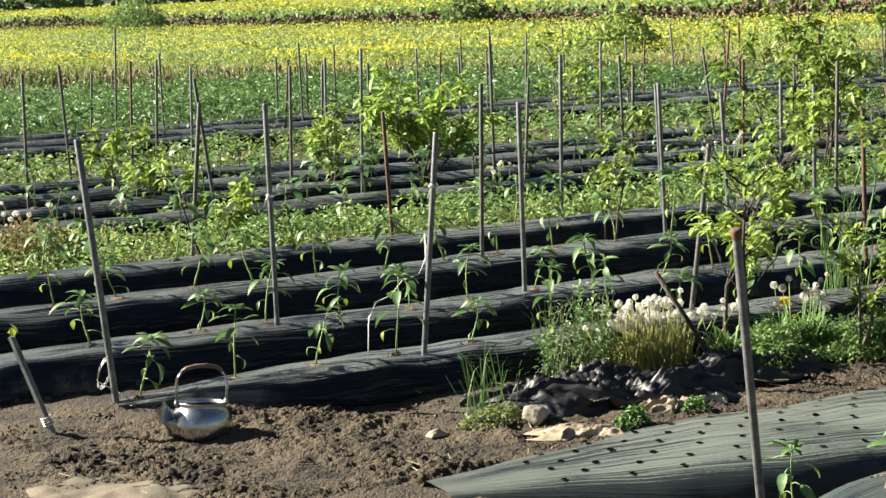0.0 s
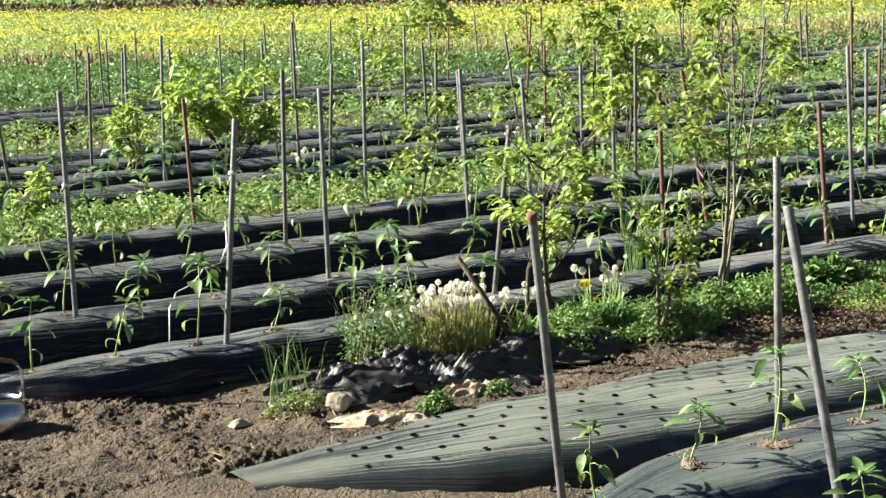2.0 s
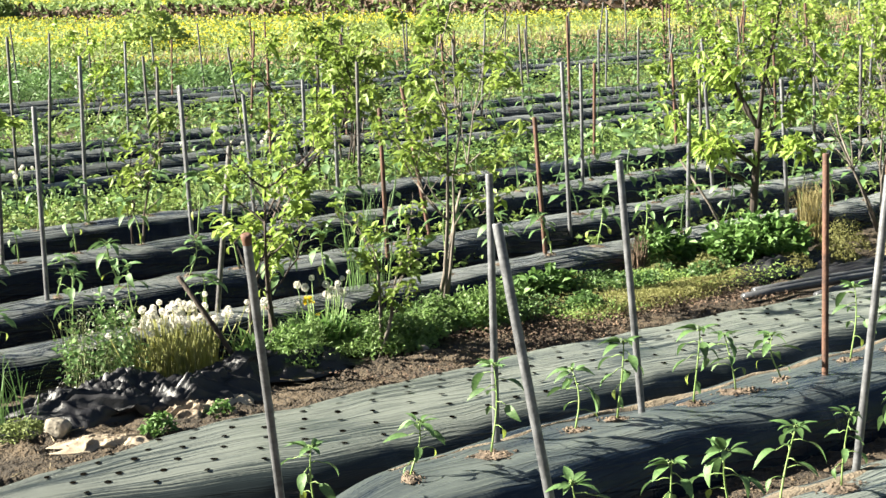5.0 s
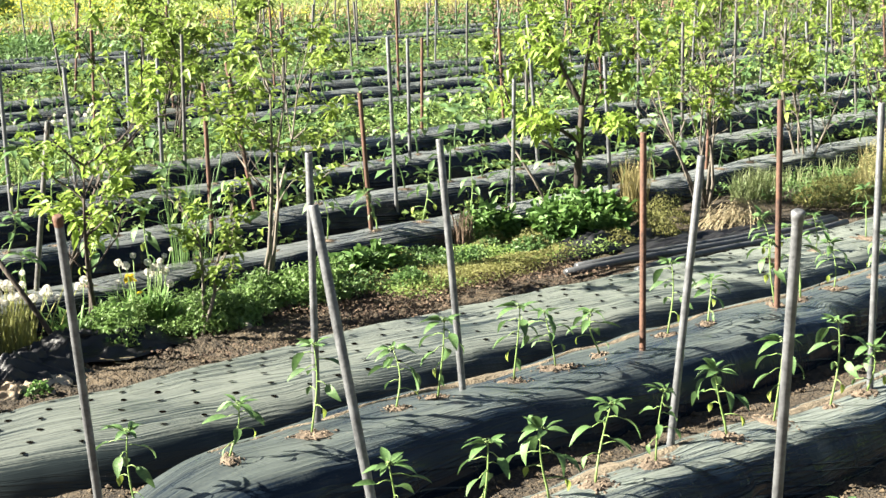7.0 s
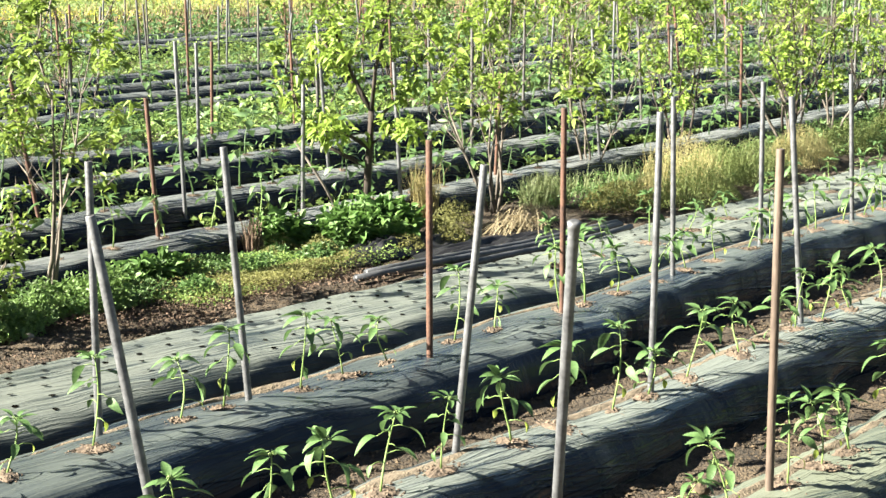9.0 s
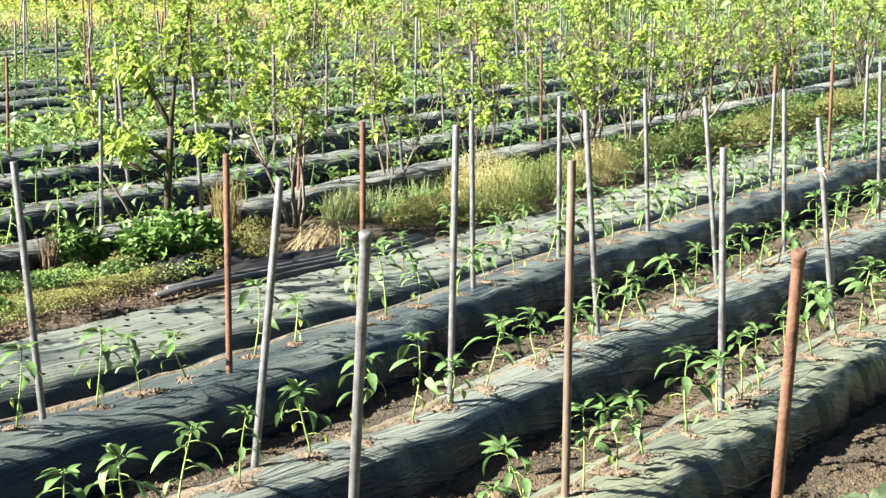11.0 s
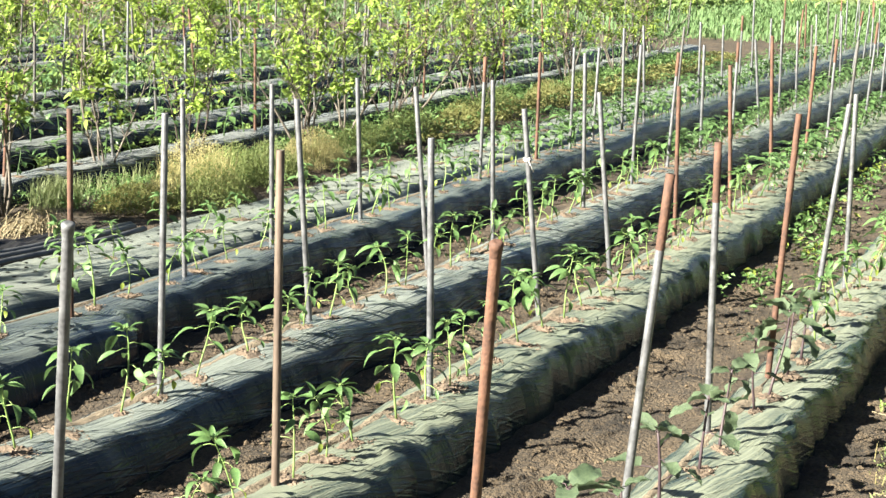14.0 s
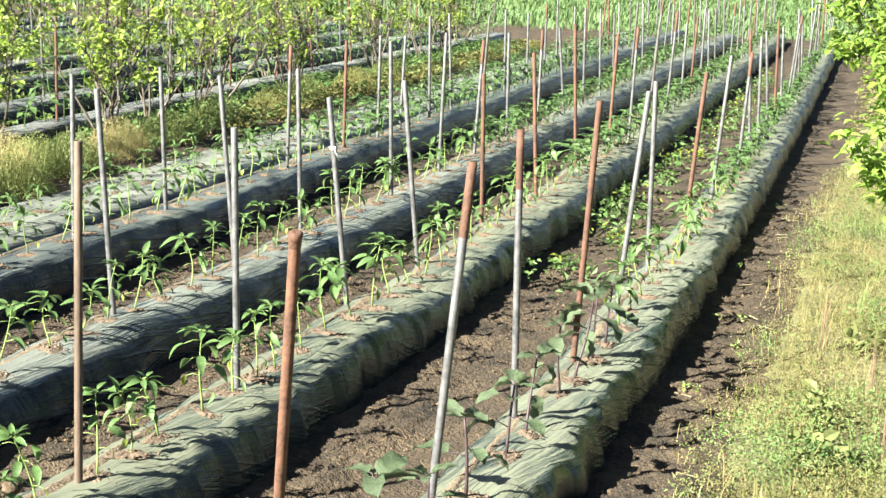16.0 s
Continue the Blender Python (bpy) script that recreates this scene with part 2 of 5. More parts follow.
DRY_GRASS = material("dry_grass", (0.17, 0.145, 0.06), (0.31, 0.265, 0.115), 3, 0.8, 0.0, translucent=0.35, random_tint=0.35)
DRY_TOPS = material("dry_weed_tops", (0.2, 0.185, 0.085), (0.33, 0.3, 0.145), 3, 0.8, 0.0, translucent=0.4, random_tint=0.2)
MEADOW = material("meadow_grass", (0.05, 0.1, 0.035), (0.095, 0.155, 0.055), 0.8, 0.7, 0.0, translucent=0.25, random_tint=0.3)
VERGE_LEAF = material("verge_leaf", (0.13, 0.16, 0.055), (0.23, 0.26, 0.1), 4, 0.65, 0.0, translucent=0.38, random_tint=0.22)
HEM_SOIL = material("pale_crumbs", (0.075, 0.058, 0.039), (0.19, 0.152, 0.105), 30, 0.95, 0.9, fine=140)
DEAD = material("dead_stems", (0.07, 0.045, 0.032), (0.2, 0.135, 0.09), 2, 0.9, 0.0, random_tint=0.4)
TREE_LEAF = material("shrub_leaf", (0.13, 0.21, 0.032), (0.32, 0.42, 0.085), 6, 0.55, 0.0, translucent=0.42, random_tint=0.35)
BUSH_LEAF = material("bush_leaf", (0.1, 0.19, 0.03), (0.245, 0.365, 0.065), 6, 0.5, 0.0, translucent=0.37, random_tint=0.4)
BARK = material("bark", (0.02, 0.016, 0.013), (0.07, 0.053, 0.042), 30, 0.9, 0.5, stretch=(1, 1, 0.2))
PALE_BARK = material("pale_bark", (0.065, 0.055, 0.046), (0.17, 0.147, 0.12), 30, 0.9, 0.5, stretch=(1, 1, 0.2))
ALU = material("worn_aluminium", (0.3, 0.3, 0.31), (0.58, 0.58, 0.59), 9, 0.24, 0.12, 0.95, fine=120)
GRIP = material("brown_grip", (0.09, 0.06, 0.045), (0.2, 0.14, 0.11), 30, 0.6, 0.3)
KETTLE_INSIDE = material("dark_kettle_inside", (0.02, 0.018, 0.016), (0.07, 0.06, 0.05), 20, 0.7, 0.2, 0.3)
SHEET = material("black_sheet", (0.004, 0.004, 0.006), (0.016, 0.016, 0.019), 14, 0.5, 0.3, fine=160)
CLOTH = material("cream_cloth", (0.17, 0.13, 0.09), (0.42, 0.35, 0.26), 9, 0.9, 0.4, fine=220)
STONE = material("pale_stone", (0.16, 0.14, 0.11), (0.3, 0.27, 0.22), 14, 0.9, 0.6)
HOSE = material("black_hose", (0.03, 0.031, 0.034), (0.085, 0.088, 0.095), 12, 0.35, 0.1)
CORD = material("white_cord", (0.55, 0.53, 0.5), (0.75, 0.73, 0.7), 80, 0.8, 0.2)
FLUFF = material("seed_fluff", (0.72, 0.69, 0.63), (0.86, 0.84, 0.79), 30, 0.9, 0.0, translucent=0.35)
PETAL = material("yellow_petal", (0.7, 0.5, 0.01), (0.85, 0.68, 0.03), 20, 0.7, 0.0, translucent=0.3)
RAPE = material("rape_flower", (0.46, 0.415, 0.026), (0.62, 0.56, 0.06), 1, 0.7, 0.0, translucent=0.3, random_tint=0.2)
FEATHER = material("feathery_weed", (0.36, 0.33, 0.15), (0.56, 0.5, 0.25), 4, 0.8, 0.0, translucent=0.45, random_tint=0.22)
PALE_STALK = material("pale_stalk", (0.26, 0.28, 0.09), (0.46, 0.45, 0.18), 4, 0.7, 0.0, translucent=0.45, random_tint=0.35)
RAPE_LEAF = material("rape_leaf", (0.17, 0.24, 0.06), (0.3, 0.37, 0.11), 1, 0.7, 0.0, translucent=0.3, random_tint=0.3)
CONCRETE = material("pale_concrete", (0.42, 0.4, 0.37), (0.56, 0.54, 0.5), 2, 0.9, 0.3)


# ---- mesh helpers ----
def mesh_object(name, verts, faces, mat, parent=None, smooth=True):
    me = bpy.data.meshes.new(name)
    me.from_pydata([tuple(v) for v in verts], [], faces)
    me.materials.append(mat)
    if smooth:
        me.polygons.foreach_set("use_smooth", [True] * len(me.polygons))
    ob = new(name, me)
    if parent:
        ob.parent = parent
    return ob


def sheet(nx, ny, at):
    """A grid of nx by ny points from at(i, j)."""
    v = [at(i, j) for i in range(nx) for j in range(ny)]
    f = [(i * ny + j, (i + 1) * ny + j, (i + 1) * ny + j + 1, i * ny + j + 1) for i in range(nx - 1) for j in range(ny - 1)]
    return v, f


def tube(points, radii, sides=8, cap=True):
    """Rings along a line of points."""
    v, f = [], []
    pts = [Vector(p) for p in points]
    for k, p in enumerate(pts):
        d = (pts[min(k + 1, len(pts) - 1)] - pts[max(k - 1, 0)]).normalized()
        a = d.orthogonal().normalized() if abs(d.z) < 0.9 else Vector((1, 0, 0)).cross(d).normalized()
        b = d.cross(a)
        r = float(radii[k] if isinstance(radii, (list, tuple)) else radii)
        v += [p + r * (math.cos(q) * a + math.sin(q) * b) for q in (2 * math.pi * s / sides for s in range(sides))]
    for k in range(len(pts) - 1):
        for s in range(sides):
            t = (s + 1) % sides
            f.append((k * sides + s, k * sides + t, (k + 1) * sides + t, (k + 1) * sides + s))
    if cap:
        f += [tuple(range(sides))[::-1], tuple(range((len(pts) - 1) * sides, len(pts) * sides))]
    return v, f


def join(parts):
    v, f = [], []
    for pv, pf in parts:
        o = len(v)
        v += list(pv)
        f += [tuple(i + o for i in q) for q in pf]
    return v, f


def leaves(centres, size, rng, flat=0.5):
    """Small folded leaves, one at each centre, as vertices and faces."""
    n = len(centres)
    c = np.asarray(centres, float)
    d = rng.normal(size=(n, 3))
    d[:, 2] *= flat
    d /= np.linalg.norm(d, axis=1, keepdims=True)
    up = rng.normal(size=(n, 3)) * 0.5 + [0, 0, 1]
    s = np.cross(d, up)
    s /= np.linalg.norm(s, axis=1, keepdims=True)
    u = np.cross(s, d)
    L = (size * rng.uniform(0.6, 1.3, n))[:, None]
    v = np.stack([c, c + d * L * 0.45 + s * L * 0.28 + u * L * 0.1, c + d * L - u * L * 0.12, c + d * L * 0.45 - s * L * 0.28 + u * L * 0.1], 1).reshape(-1, 3)
    f = [(4 * i, 4 * i + 1, 4 * i + 2) for i in range(n)] + [(4 * i, 4 * i + 2, 4 * i + 3) for i in range(n)]
    return v, f



def hanging_leaves(centres, out, size, rng, droop=0.35):
    """Pointed leaves of three bent segments; out gives each leaf's outward way."""
    n = len(centres)
    c = np.asarray(centres, float)
    d = np.asarray(out, float) + rng.normal(size=(n, 3)) * 0.45
    d /= np.linalg.norm(d, axis=1, keepdims=True)
    up = rng.normal(size=(n, 3)) * 0.35 + [0, 0, 1]
    s = np.cross(d, up)
    s /= np.linalg.norm(s, axis=1, keepdims=True)
    u = np.cross(s, d)
    L = (size * rng.uniform(0.55, 1.25, n))[:, None]
    g = np.array([0, 0, -1.0]) * droop * rng.uniform(0.3, 1.4, n)[:, None] * L
    w = L * 0.25
    m1, m2, tip = c + d * L * 0.35 + g * 0.12, c + d * L * 0.7 + g * 0.5, c + d * L + g
    v = np.stack([c, m1 - s * w + u * w * 0.5, m1, m1 + s * w + u * w * 0.5, m2 - s * w * 0.8 + u * w * 0.3, m2, m2 + s * w * 0.8 + u * w * 0.3, tip], 1).reshape(-1, 3)
    f = []
    for i in range(0, 8 * n, 8):
        f += [(i, i + 2, i + 1), (i, i + 3, i + 2), (i + 1, i + 2, i + 5, i + 4), (i + 2, i + 3, i + 6, i + 5), (i + 4, i + 5, i + 7), (i + 5, i + 6, i + 7)]
    return v, f


def part(name, vf, mat, parent, label="", smooth=True):
    ob = mesh_object(name, vf[0], vf[1], mat, parent, smooth)
    return tagged(ob, label) if label else ob


def shared(name, me, parent, m=None):
    """An object of its own on a mesh that is there already."""
    ob = new(name, me)
    ob.parent = parent
    if m is not None:
        ob.matrix_basis = m
    return ob


def mesh_of(name, vf, mat, smooth=True):
    me = bpy.data.meshes.new(name)
    me.from_pydata([tuple(v) for v in vf[0]], [], vf[1])
    me.materials.append(mat)
    if smooth:
        me.polygons.foreach_set("use_smooth", [True] * len(me.polygons))
    return me


def blades(bases, heights, width, lean, rng):
    """Grass blades: three bent segments each."""
    n = len(bases)
    b, h = np.asarray(bases, float), np.asarray(heights, float)[:, None]
    q = rng.uniform(0, 2 * math.pi, n)
    d = np.stack([np.cos(q), np.sin(q), np.zeros(n)], 1)
    s = np.stack([-np.sin(q), np.cos(q), np.zeros(n)], 1) * width
    k = (lean * rng.uniform(0.2, 1.3, n))[:, None] * h
    up = np.array([0, 0, 1.0])
    m1, m2, tip = b + up * h * 0.4 + d * k * 0.15, b + up * h * 0.78 + d * k * 0.5, b + up * h * (1 - 0.15 * lean) + d * k
    v = np.stack([b - s, b + s, m1 - s * 0.9, m1 + s * 0.9, m2 - s * 0.6, m2 + s * 0.6, tip], 1).reshape(-1, 3)
    f = []
    for i in range(0, 7 * n, 7):
        f += [(i, i + 1, i + 3, i + 2), (i + 2, i + 3, i + 5, i + 4), (i + 4, i + 5, i + 6)]
    return v, f


def lathe(profile, sides=32):
    v, f = [], []
    for r, z in profile:
        v += [(r * math.cos(2 * math.pi * s / sides), r * math.sin(2 * math.pi * s / sides), z) for s in range(sides)]
    for k in range(len(profile) - 1):
        for s in range(sides):
            t = (s + 1) % sides
            f.append((k * sides + s, k * sides + t, (k + 1) * sides + t, (k + 1) * sides + s))
    return v, f


def lump(r, seed, rough=0.3, n=6, squash=0.7):
    """An uneven closed stone or clod."""
    v, f = lathe([(max(0.02, math.sin(math.pi * k / n)), -math.cos(math.pi * k / n)) for k in range(n + 1)], 2 * n)
    out = []
    for p in v:
        p = Vector(p)
        p *= r * (1 + rough * noise.noise(p * 1.7 + Vector((seed, 0, 0))))
        out.append((p.x, p.y, p.z * squash))
    f += [tuple(range(2 * n))[::-1], tuple(range(2 * n * n, 2 * n * (n + 1)))]
    return out, f


rng = np.random.default_rng(5)


def row_y(y0, x):
    """The line of a bed: nearly straight, bending a little near its start."""
    return y0 - 0.012 * (x - 5) - 0.2 * (1 - math.exp(-max(x - 4, 0) / 4))


# ---- ground ----
gx = np.r_[-300, -60, -20, -6, -2, np.arange(0, 14, 0.07), np.arange(14, 40, 0.4), np.arange(44, 200, 8), 240, 300, 900]
gy = np.r_[-300, -60, -12, -4, np.arange(-1.6, 7.4, 0.07), np.arange(7.4, 30, 0.5), np.arange(32, 200, 6), 240, 300, 900]


def plot_edge(x):
    """The line where the plot ends and the rape field begins."""
    return 20 + 0.9 * (16 - x + math.sqrt((16 - x) ** 2 + 6))


def ground_z(x, y):
    if x < -5 or x > 39 or y < -3 or y > 29:
        return -0.01
    z = 0.022 * noise.noise((x * 1.3, y * 1.3, 0)) + 0.014 * noise.noise((x * 4, y * 4, 3)) + 0.016 * noise.noise((x * 8, y * 8, 7)) + 0.01 * noise.noise((x * 15, y * 15, 9))
    return z - 0.012


v, f = sheet(len(gx), len(gy), lambda i, j: (gx[i], gy[j], ground_z(gx[i], gy[j])))
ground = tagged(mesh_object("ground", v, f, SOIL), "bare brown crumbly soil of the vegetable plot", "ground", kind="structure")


# ---- beds ----
BEDS = {}
patch_meshes = []
for k in range(5):
    rp = np.random.default_rng(400 + k)
    ring = [(0.056 * q * (1 + 0.35 * noise.noise((math.cos(w) * 1.5, math.sin(w) * 1.5, k * 7.0)) + 0.2 * noise.noise((math.cos(w) * 5, math.sin(w) * 5, k * 7.0))), w, 0.009 * (1 - q ** 3) - 0.002) for q in (0.01, 0.35, 0.7, 1.0) for w in np.linspace(0, 6.283, 20, False)]
    cv = [(r * math.cos(w), 0.7 * r * math.sin(w), z + 0.004 * noise.noise((r * 90 * math.cos(w), r * 90 * math.sin(w), k))) for r, w, z in ring]
    crumbs = [(cv, [(i * 20 + j, (i + 1) * 20 + j, (i + 1) * 20 + (j + 1) % 20, i * 20 + (j + 1) % 20) for i in range(3) for j in range(20)])]
    for _ in range(42):
        a, q = rp.uniform(0, 6.28), rp.random() ** 0.6 * 1.1
        cv, cf = lump(rp.uniform(0.0025, 0.008) * (1.3 - 0.6 * q), rp.uniform(0, 50), 0.8, 2)
        ox, oy = 0.075 * q * math.cos(a), 0.052 * q * math.sin(a)
        crumbs.append(([(x * 1.3 + ox, y + oy, z + 0.007 * (1 - min(1, q) ** 2)) for x, y, z in cv], cf))
    patch_meshes.append(mesh_of("soil_patch", join(crumbs), DRY_SOIL, False))


class Bed:
    def __init__(self, key, x0, x1, y0, half, high, mat, seed, label, step, taper=0.5, shape=(2.2, 0.55), creased=0.0, back=0.24, tip=0.0, waist=None, narrow=None):
        self.x0, self.x1, self.y0, self.half, self.high, self.seed, self.taper = x0, x1, y0, half, high, seed, taper
        self.shape, self.creased, self.back, self.tip, self.waist, self.narrow = shape, creased, back, tip, waist, narrow
        self.ob = new("planting_bed")
        self.ob.location = (x0, row_y(y0, x0), 0)
        xs = np.r_[np.arange(x0, min(x1, 13), step), np.arange(max(x0, min(x1, 13)), x1, step * 3), x1]
        prof = np.sin(np.linspace(-math.pi / 2, math.pi / 2, 33 if y0 < 10 else 17))
        off = self.ob.location

        def at(i, j):
            p = self.point(xs[i], prof[j])
            return (p[0] - off.x, p[1] - off.y, p[2])

        vf = sheet(len(xs), len(prof), at)
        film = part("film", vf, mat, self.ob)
        # lengths along and across the film, for its ridges and dust
        across = (half + back + 1.4 * high) / (len(prof) - 1)
        lay = np.array([(x - x0 + seed * 7.3, j * across) for x in xs for j in range(len(prof))])
        corner = np.empty(len(film.data.loops), dtype=np.int32)
        film.data.loops.foreach_get("vertex_index", corner)
        film.data.uv_layers.new(name="film_lay").data.foreach_set("uv", lay[corner].astype(np.float32).ravel())
        tagged(self.ob, label, "planting bed", "planting beds")
        BEDS[key] = self

    def point(self, x, s):
        end = max(0.0, min(1, (x - self.x0) / self.taper, (self.x1 - x) / 0.5))
        e = math.sin(end * math.pi / 2) ** (1.1 if self.tip else 0.75)
        sd = self.seed
        w = (self.half if s < 0 else self.back) * (0.3 + 0.7 * e) * (1 + 0.09 * noise.noise((x * 0.9, sd, 1.0 if s > 0 else -1.0)) + 0.05 * noise.noise((x * 3.1, sd, 2.0 if s > 0 else -2.0)))
        if self.waist and s < 0:
            w *= 1 - self.waist[1] / (1 + math.exp((self.waist[0] - x) * 45))
        h = self.high * e * (1 + 0.13 * noise.noise((x * 0.7, sd + 5, 0)) + 0.05 * noise.noise((x * 2.3, sd + 6, 0)))
        if self.narrow:
            q = 1 / (1 + math.exp((self.narrow[0] - x) * 1.6))
            h *= 1 - 0.3 * q
            w *= 1 - self.narrow[1] * q if s > 0 else 1
        a = abs(s)
        z = h * max(0, 1 - a ** self.shape[0]) ** self.shape[1] - 0.03 * a ** 10
        z += (0.011 * noise.noise((x * 5, s * 2.2, sd + 9)) + 0.006 * noise.noise((x * 1.5, s * 9, sd + 3)) + 0.004 * noise.noise((x * 2.2, s * 21, sd + 4))) * (1 - a ** 8) * e
        z += self.creased * (0.016 * noise.noise((x * 5.5, a * 1.2, sd + 7)) + 0.007 * noise.noise((x * 14 + a * 3, a * 2, sd + 8)) - 0.004 * abs(noise.noise((x * 26 + a * 5, a * 2, sd + 9)))) * min(1, 0.3 + a) * (1 - a ** 8) * e
        if self.creased > 1:
            pleat = 1 - 2.4 * abs(noise.noise((x * 6 + s * 3.4, a * 0.7, sd + 11)))
            small = 1 - 2.4 * abs(noise.noise((x * 15 + s * 7, a * 1.3, sd + 12)))
            z += self.creased * (0.0055 * max(-0.4, pleat) + 0.0035 * max(-0.4, small)) * (0.35 + 0.65 * a) * (1 - a ** 10) * e
        y = row_y(self.y0, x) + self.tip * (1 - e) + s * w + (0.3 + 0.7 * e) * (0.035 * noise.noise((x * 4, sd + 2, s * 2)) + 0.018 * noise.noise((x * 11, sd + 2, s * 2))) * a ** 4
        return (x, y, z)

    def top(self, x, s=0.0):
        return Vector(self.point(x, s))

    def patches(self, xs, s=0.0, size=1.0):
        for k, x in enumerate(xs):
            p = self.top(x, s)
            q = (0.75 + 0.5 * rng.random()) * size
            shared("soil_patch", patch_meshes[k % 5], self.ob, Matrix.Translation(p - self.ob.location) @ pose(0, 0, 0, 0, 0, rng.uniform(0, 360)) @ Matrix.Diagonal((q * 1.2, q, 1, 1)))


L_OLIVE = "raised bed under dusty olive-grey plastic mulch film"
L_DARK = "raised bed under streaked dark plastic mulch film"
L_BLACK = "raised bed wrapped in glossy black mulch film"
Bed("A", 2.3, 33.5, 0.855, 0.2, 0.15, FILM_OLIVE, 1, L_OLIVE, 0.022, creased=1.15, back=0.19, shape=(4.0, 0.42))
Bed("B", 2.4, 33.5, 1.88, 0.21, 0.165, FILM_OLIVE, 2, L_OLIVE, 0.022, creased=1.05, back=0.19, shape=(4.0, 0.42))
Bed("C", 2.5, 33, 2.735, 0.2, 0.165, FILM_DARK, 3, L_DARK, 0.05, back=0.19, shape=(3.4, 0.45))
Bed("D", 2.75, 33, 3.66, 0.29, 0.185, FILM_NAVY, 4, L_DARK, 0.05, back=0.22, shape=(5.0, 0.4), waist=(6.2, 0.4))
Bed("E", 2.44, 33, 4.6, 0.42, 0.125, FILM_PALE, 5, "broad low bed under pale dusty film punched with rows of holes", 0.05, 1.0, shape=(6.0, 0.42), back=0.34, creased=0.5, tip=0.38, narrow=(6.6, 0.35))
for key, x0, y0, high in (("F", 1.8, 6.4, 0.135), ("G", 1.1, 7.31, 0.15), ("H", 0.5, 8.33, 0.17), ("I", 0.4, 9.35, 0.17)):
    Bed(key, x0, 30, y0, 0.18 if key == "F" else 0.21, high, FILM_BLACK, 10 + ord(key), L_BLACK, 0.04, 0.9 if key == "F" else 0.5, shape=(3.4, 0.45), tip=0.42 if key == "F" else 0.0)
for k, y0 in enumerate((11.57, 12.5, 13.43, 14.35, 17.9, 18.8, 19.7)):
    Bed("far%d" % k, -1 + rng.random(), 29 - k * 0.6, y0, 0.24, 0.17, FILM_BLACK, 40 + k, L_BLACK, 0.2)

# a thin line of soil thrown on the back hem of the beds
for key, s0, w in (("A", 0.34, 0.03), ("B", 0.36, 0.034), ("C", 0.34, 0.036), ("D", 0.44, 0.028)):
    b = BEDS[key]
    hx = np.r_[np.arange(b.x0 + 0.5, 14, 0.03), np.arange(14, b.x1 - 0.6, 0.12)]

    def hem(i, j, b=b, hx=hx, s0=s0, w=w):
        x = hx[i]
        q = j / 4 - 0.5
        k = 0.55 + noise.noise((x * 1.9, b.seed, 3.0)) + 0.4 * noise.noise((x * 9, b.seed, 5.0))
        p = b.top(x, min(0.97, s0 + 0.06 * noise.noise((x * 2.7, b.seed, 9.0)) + q * 2 * w * max(0.0, k) / b.back))
        return (p.x - b.ob.location.x, p.y - b.ob.location.y, p.z + (0.006 * (1 - 4 * q * q) - 0.001) * (1 if k > 0.15 else -1) + 0.003 * noise.noise((x * 40, q * 9, b.seed)))

    part("soil_line", sheet(len(hx), 5, hem), HEM_SOIL, b.ob, "pale dry soil along the back hem")

# holes punched in the film of the broad bed: discs, near-black for their shaded depth
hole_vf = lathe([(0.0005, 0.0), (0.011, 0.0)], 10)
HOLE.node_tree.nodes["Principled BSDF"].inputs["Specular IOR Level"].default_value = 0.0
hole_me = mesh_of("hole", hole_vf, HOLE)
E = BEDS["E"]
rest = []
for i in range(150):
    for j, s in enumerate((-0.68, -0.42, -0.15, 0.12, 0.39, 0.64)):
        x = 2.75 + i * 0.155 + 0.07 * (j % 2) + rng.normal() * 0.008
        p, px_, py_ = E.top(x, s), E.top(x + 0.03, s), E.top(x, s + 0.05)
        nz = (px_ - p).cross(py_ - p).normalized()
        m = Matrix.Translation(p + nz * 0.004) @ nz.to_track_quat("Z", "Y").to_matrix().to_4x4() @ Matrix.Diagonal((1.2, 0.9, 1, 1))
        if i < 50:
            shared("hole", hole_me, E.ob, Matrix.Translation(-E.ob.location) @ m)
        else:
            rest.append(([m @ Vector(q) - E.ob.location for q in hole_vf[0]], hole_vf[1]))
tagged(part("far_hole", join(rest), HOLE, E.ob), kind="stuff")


# ---- stakes ----
def pipe(length, r):
    """A hollow pipe that stands on z = 0 and reaches 0.12 m into the ground."""
    return lathe([(r, -0.12), (r, length * 0.5), (r, length - 0.003), (r * 0.92, length), (r * 0.78, length)], 12)


STAKE_LABELS = {"s": "grey galvanised steel pipe stake driven into a bed", "r": "rust-brown steel pipe stake driven into a bed", "h": "grey pipe stake with a rusty upper end", "t": "tan-brown stained steel pipe stake driven into a bed", "d": "dark weathered metal stake driven into a bed"}


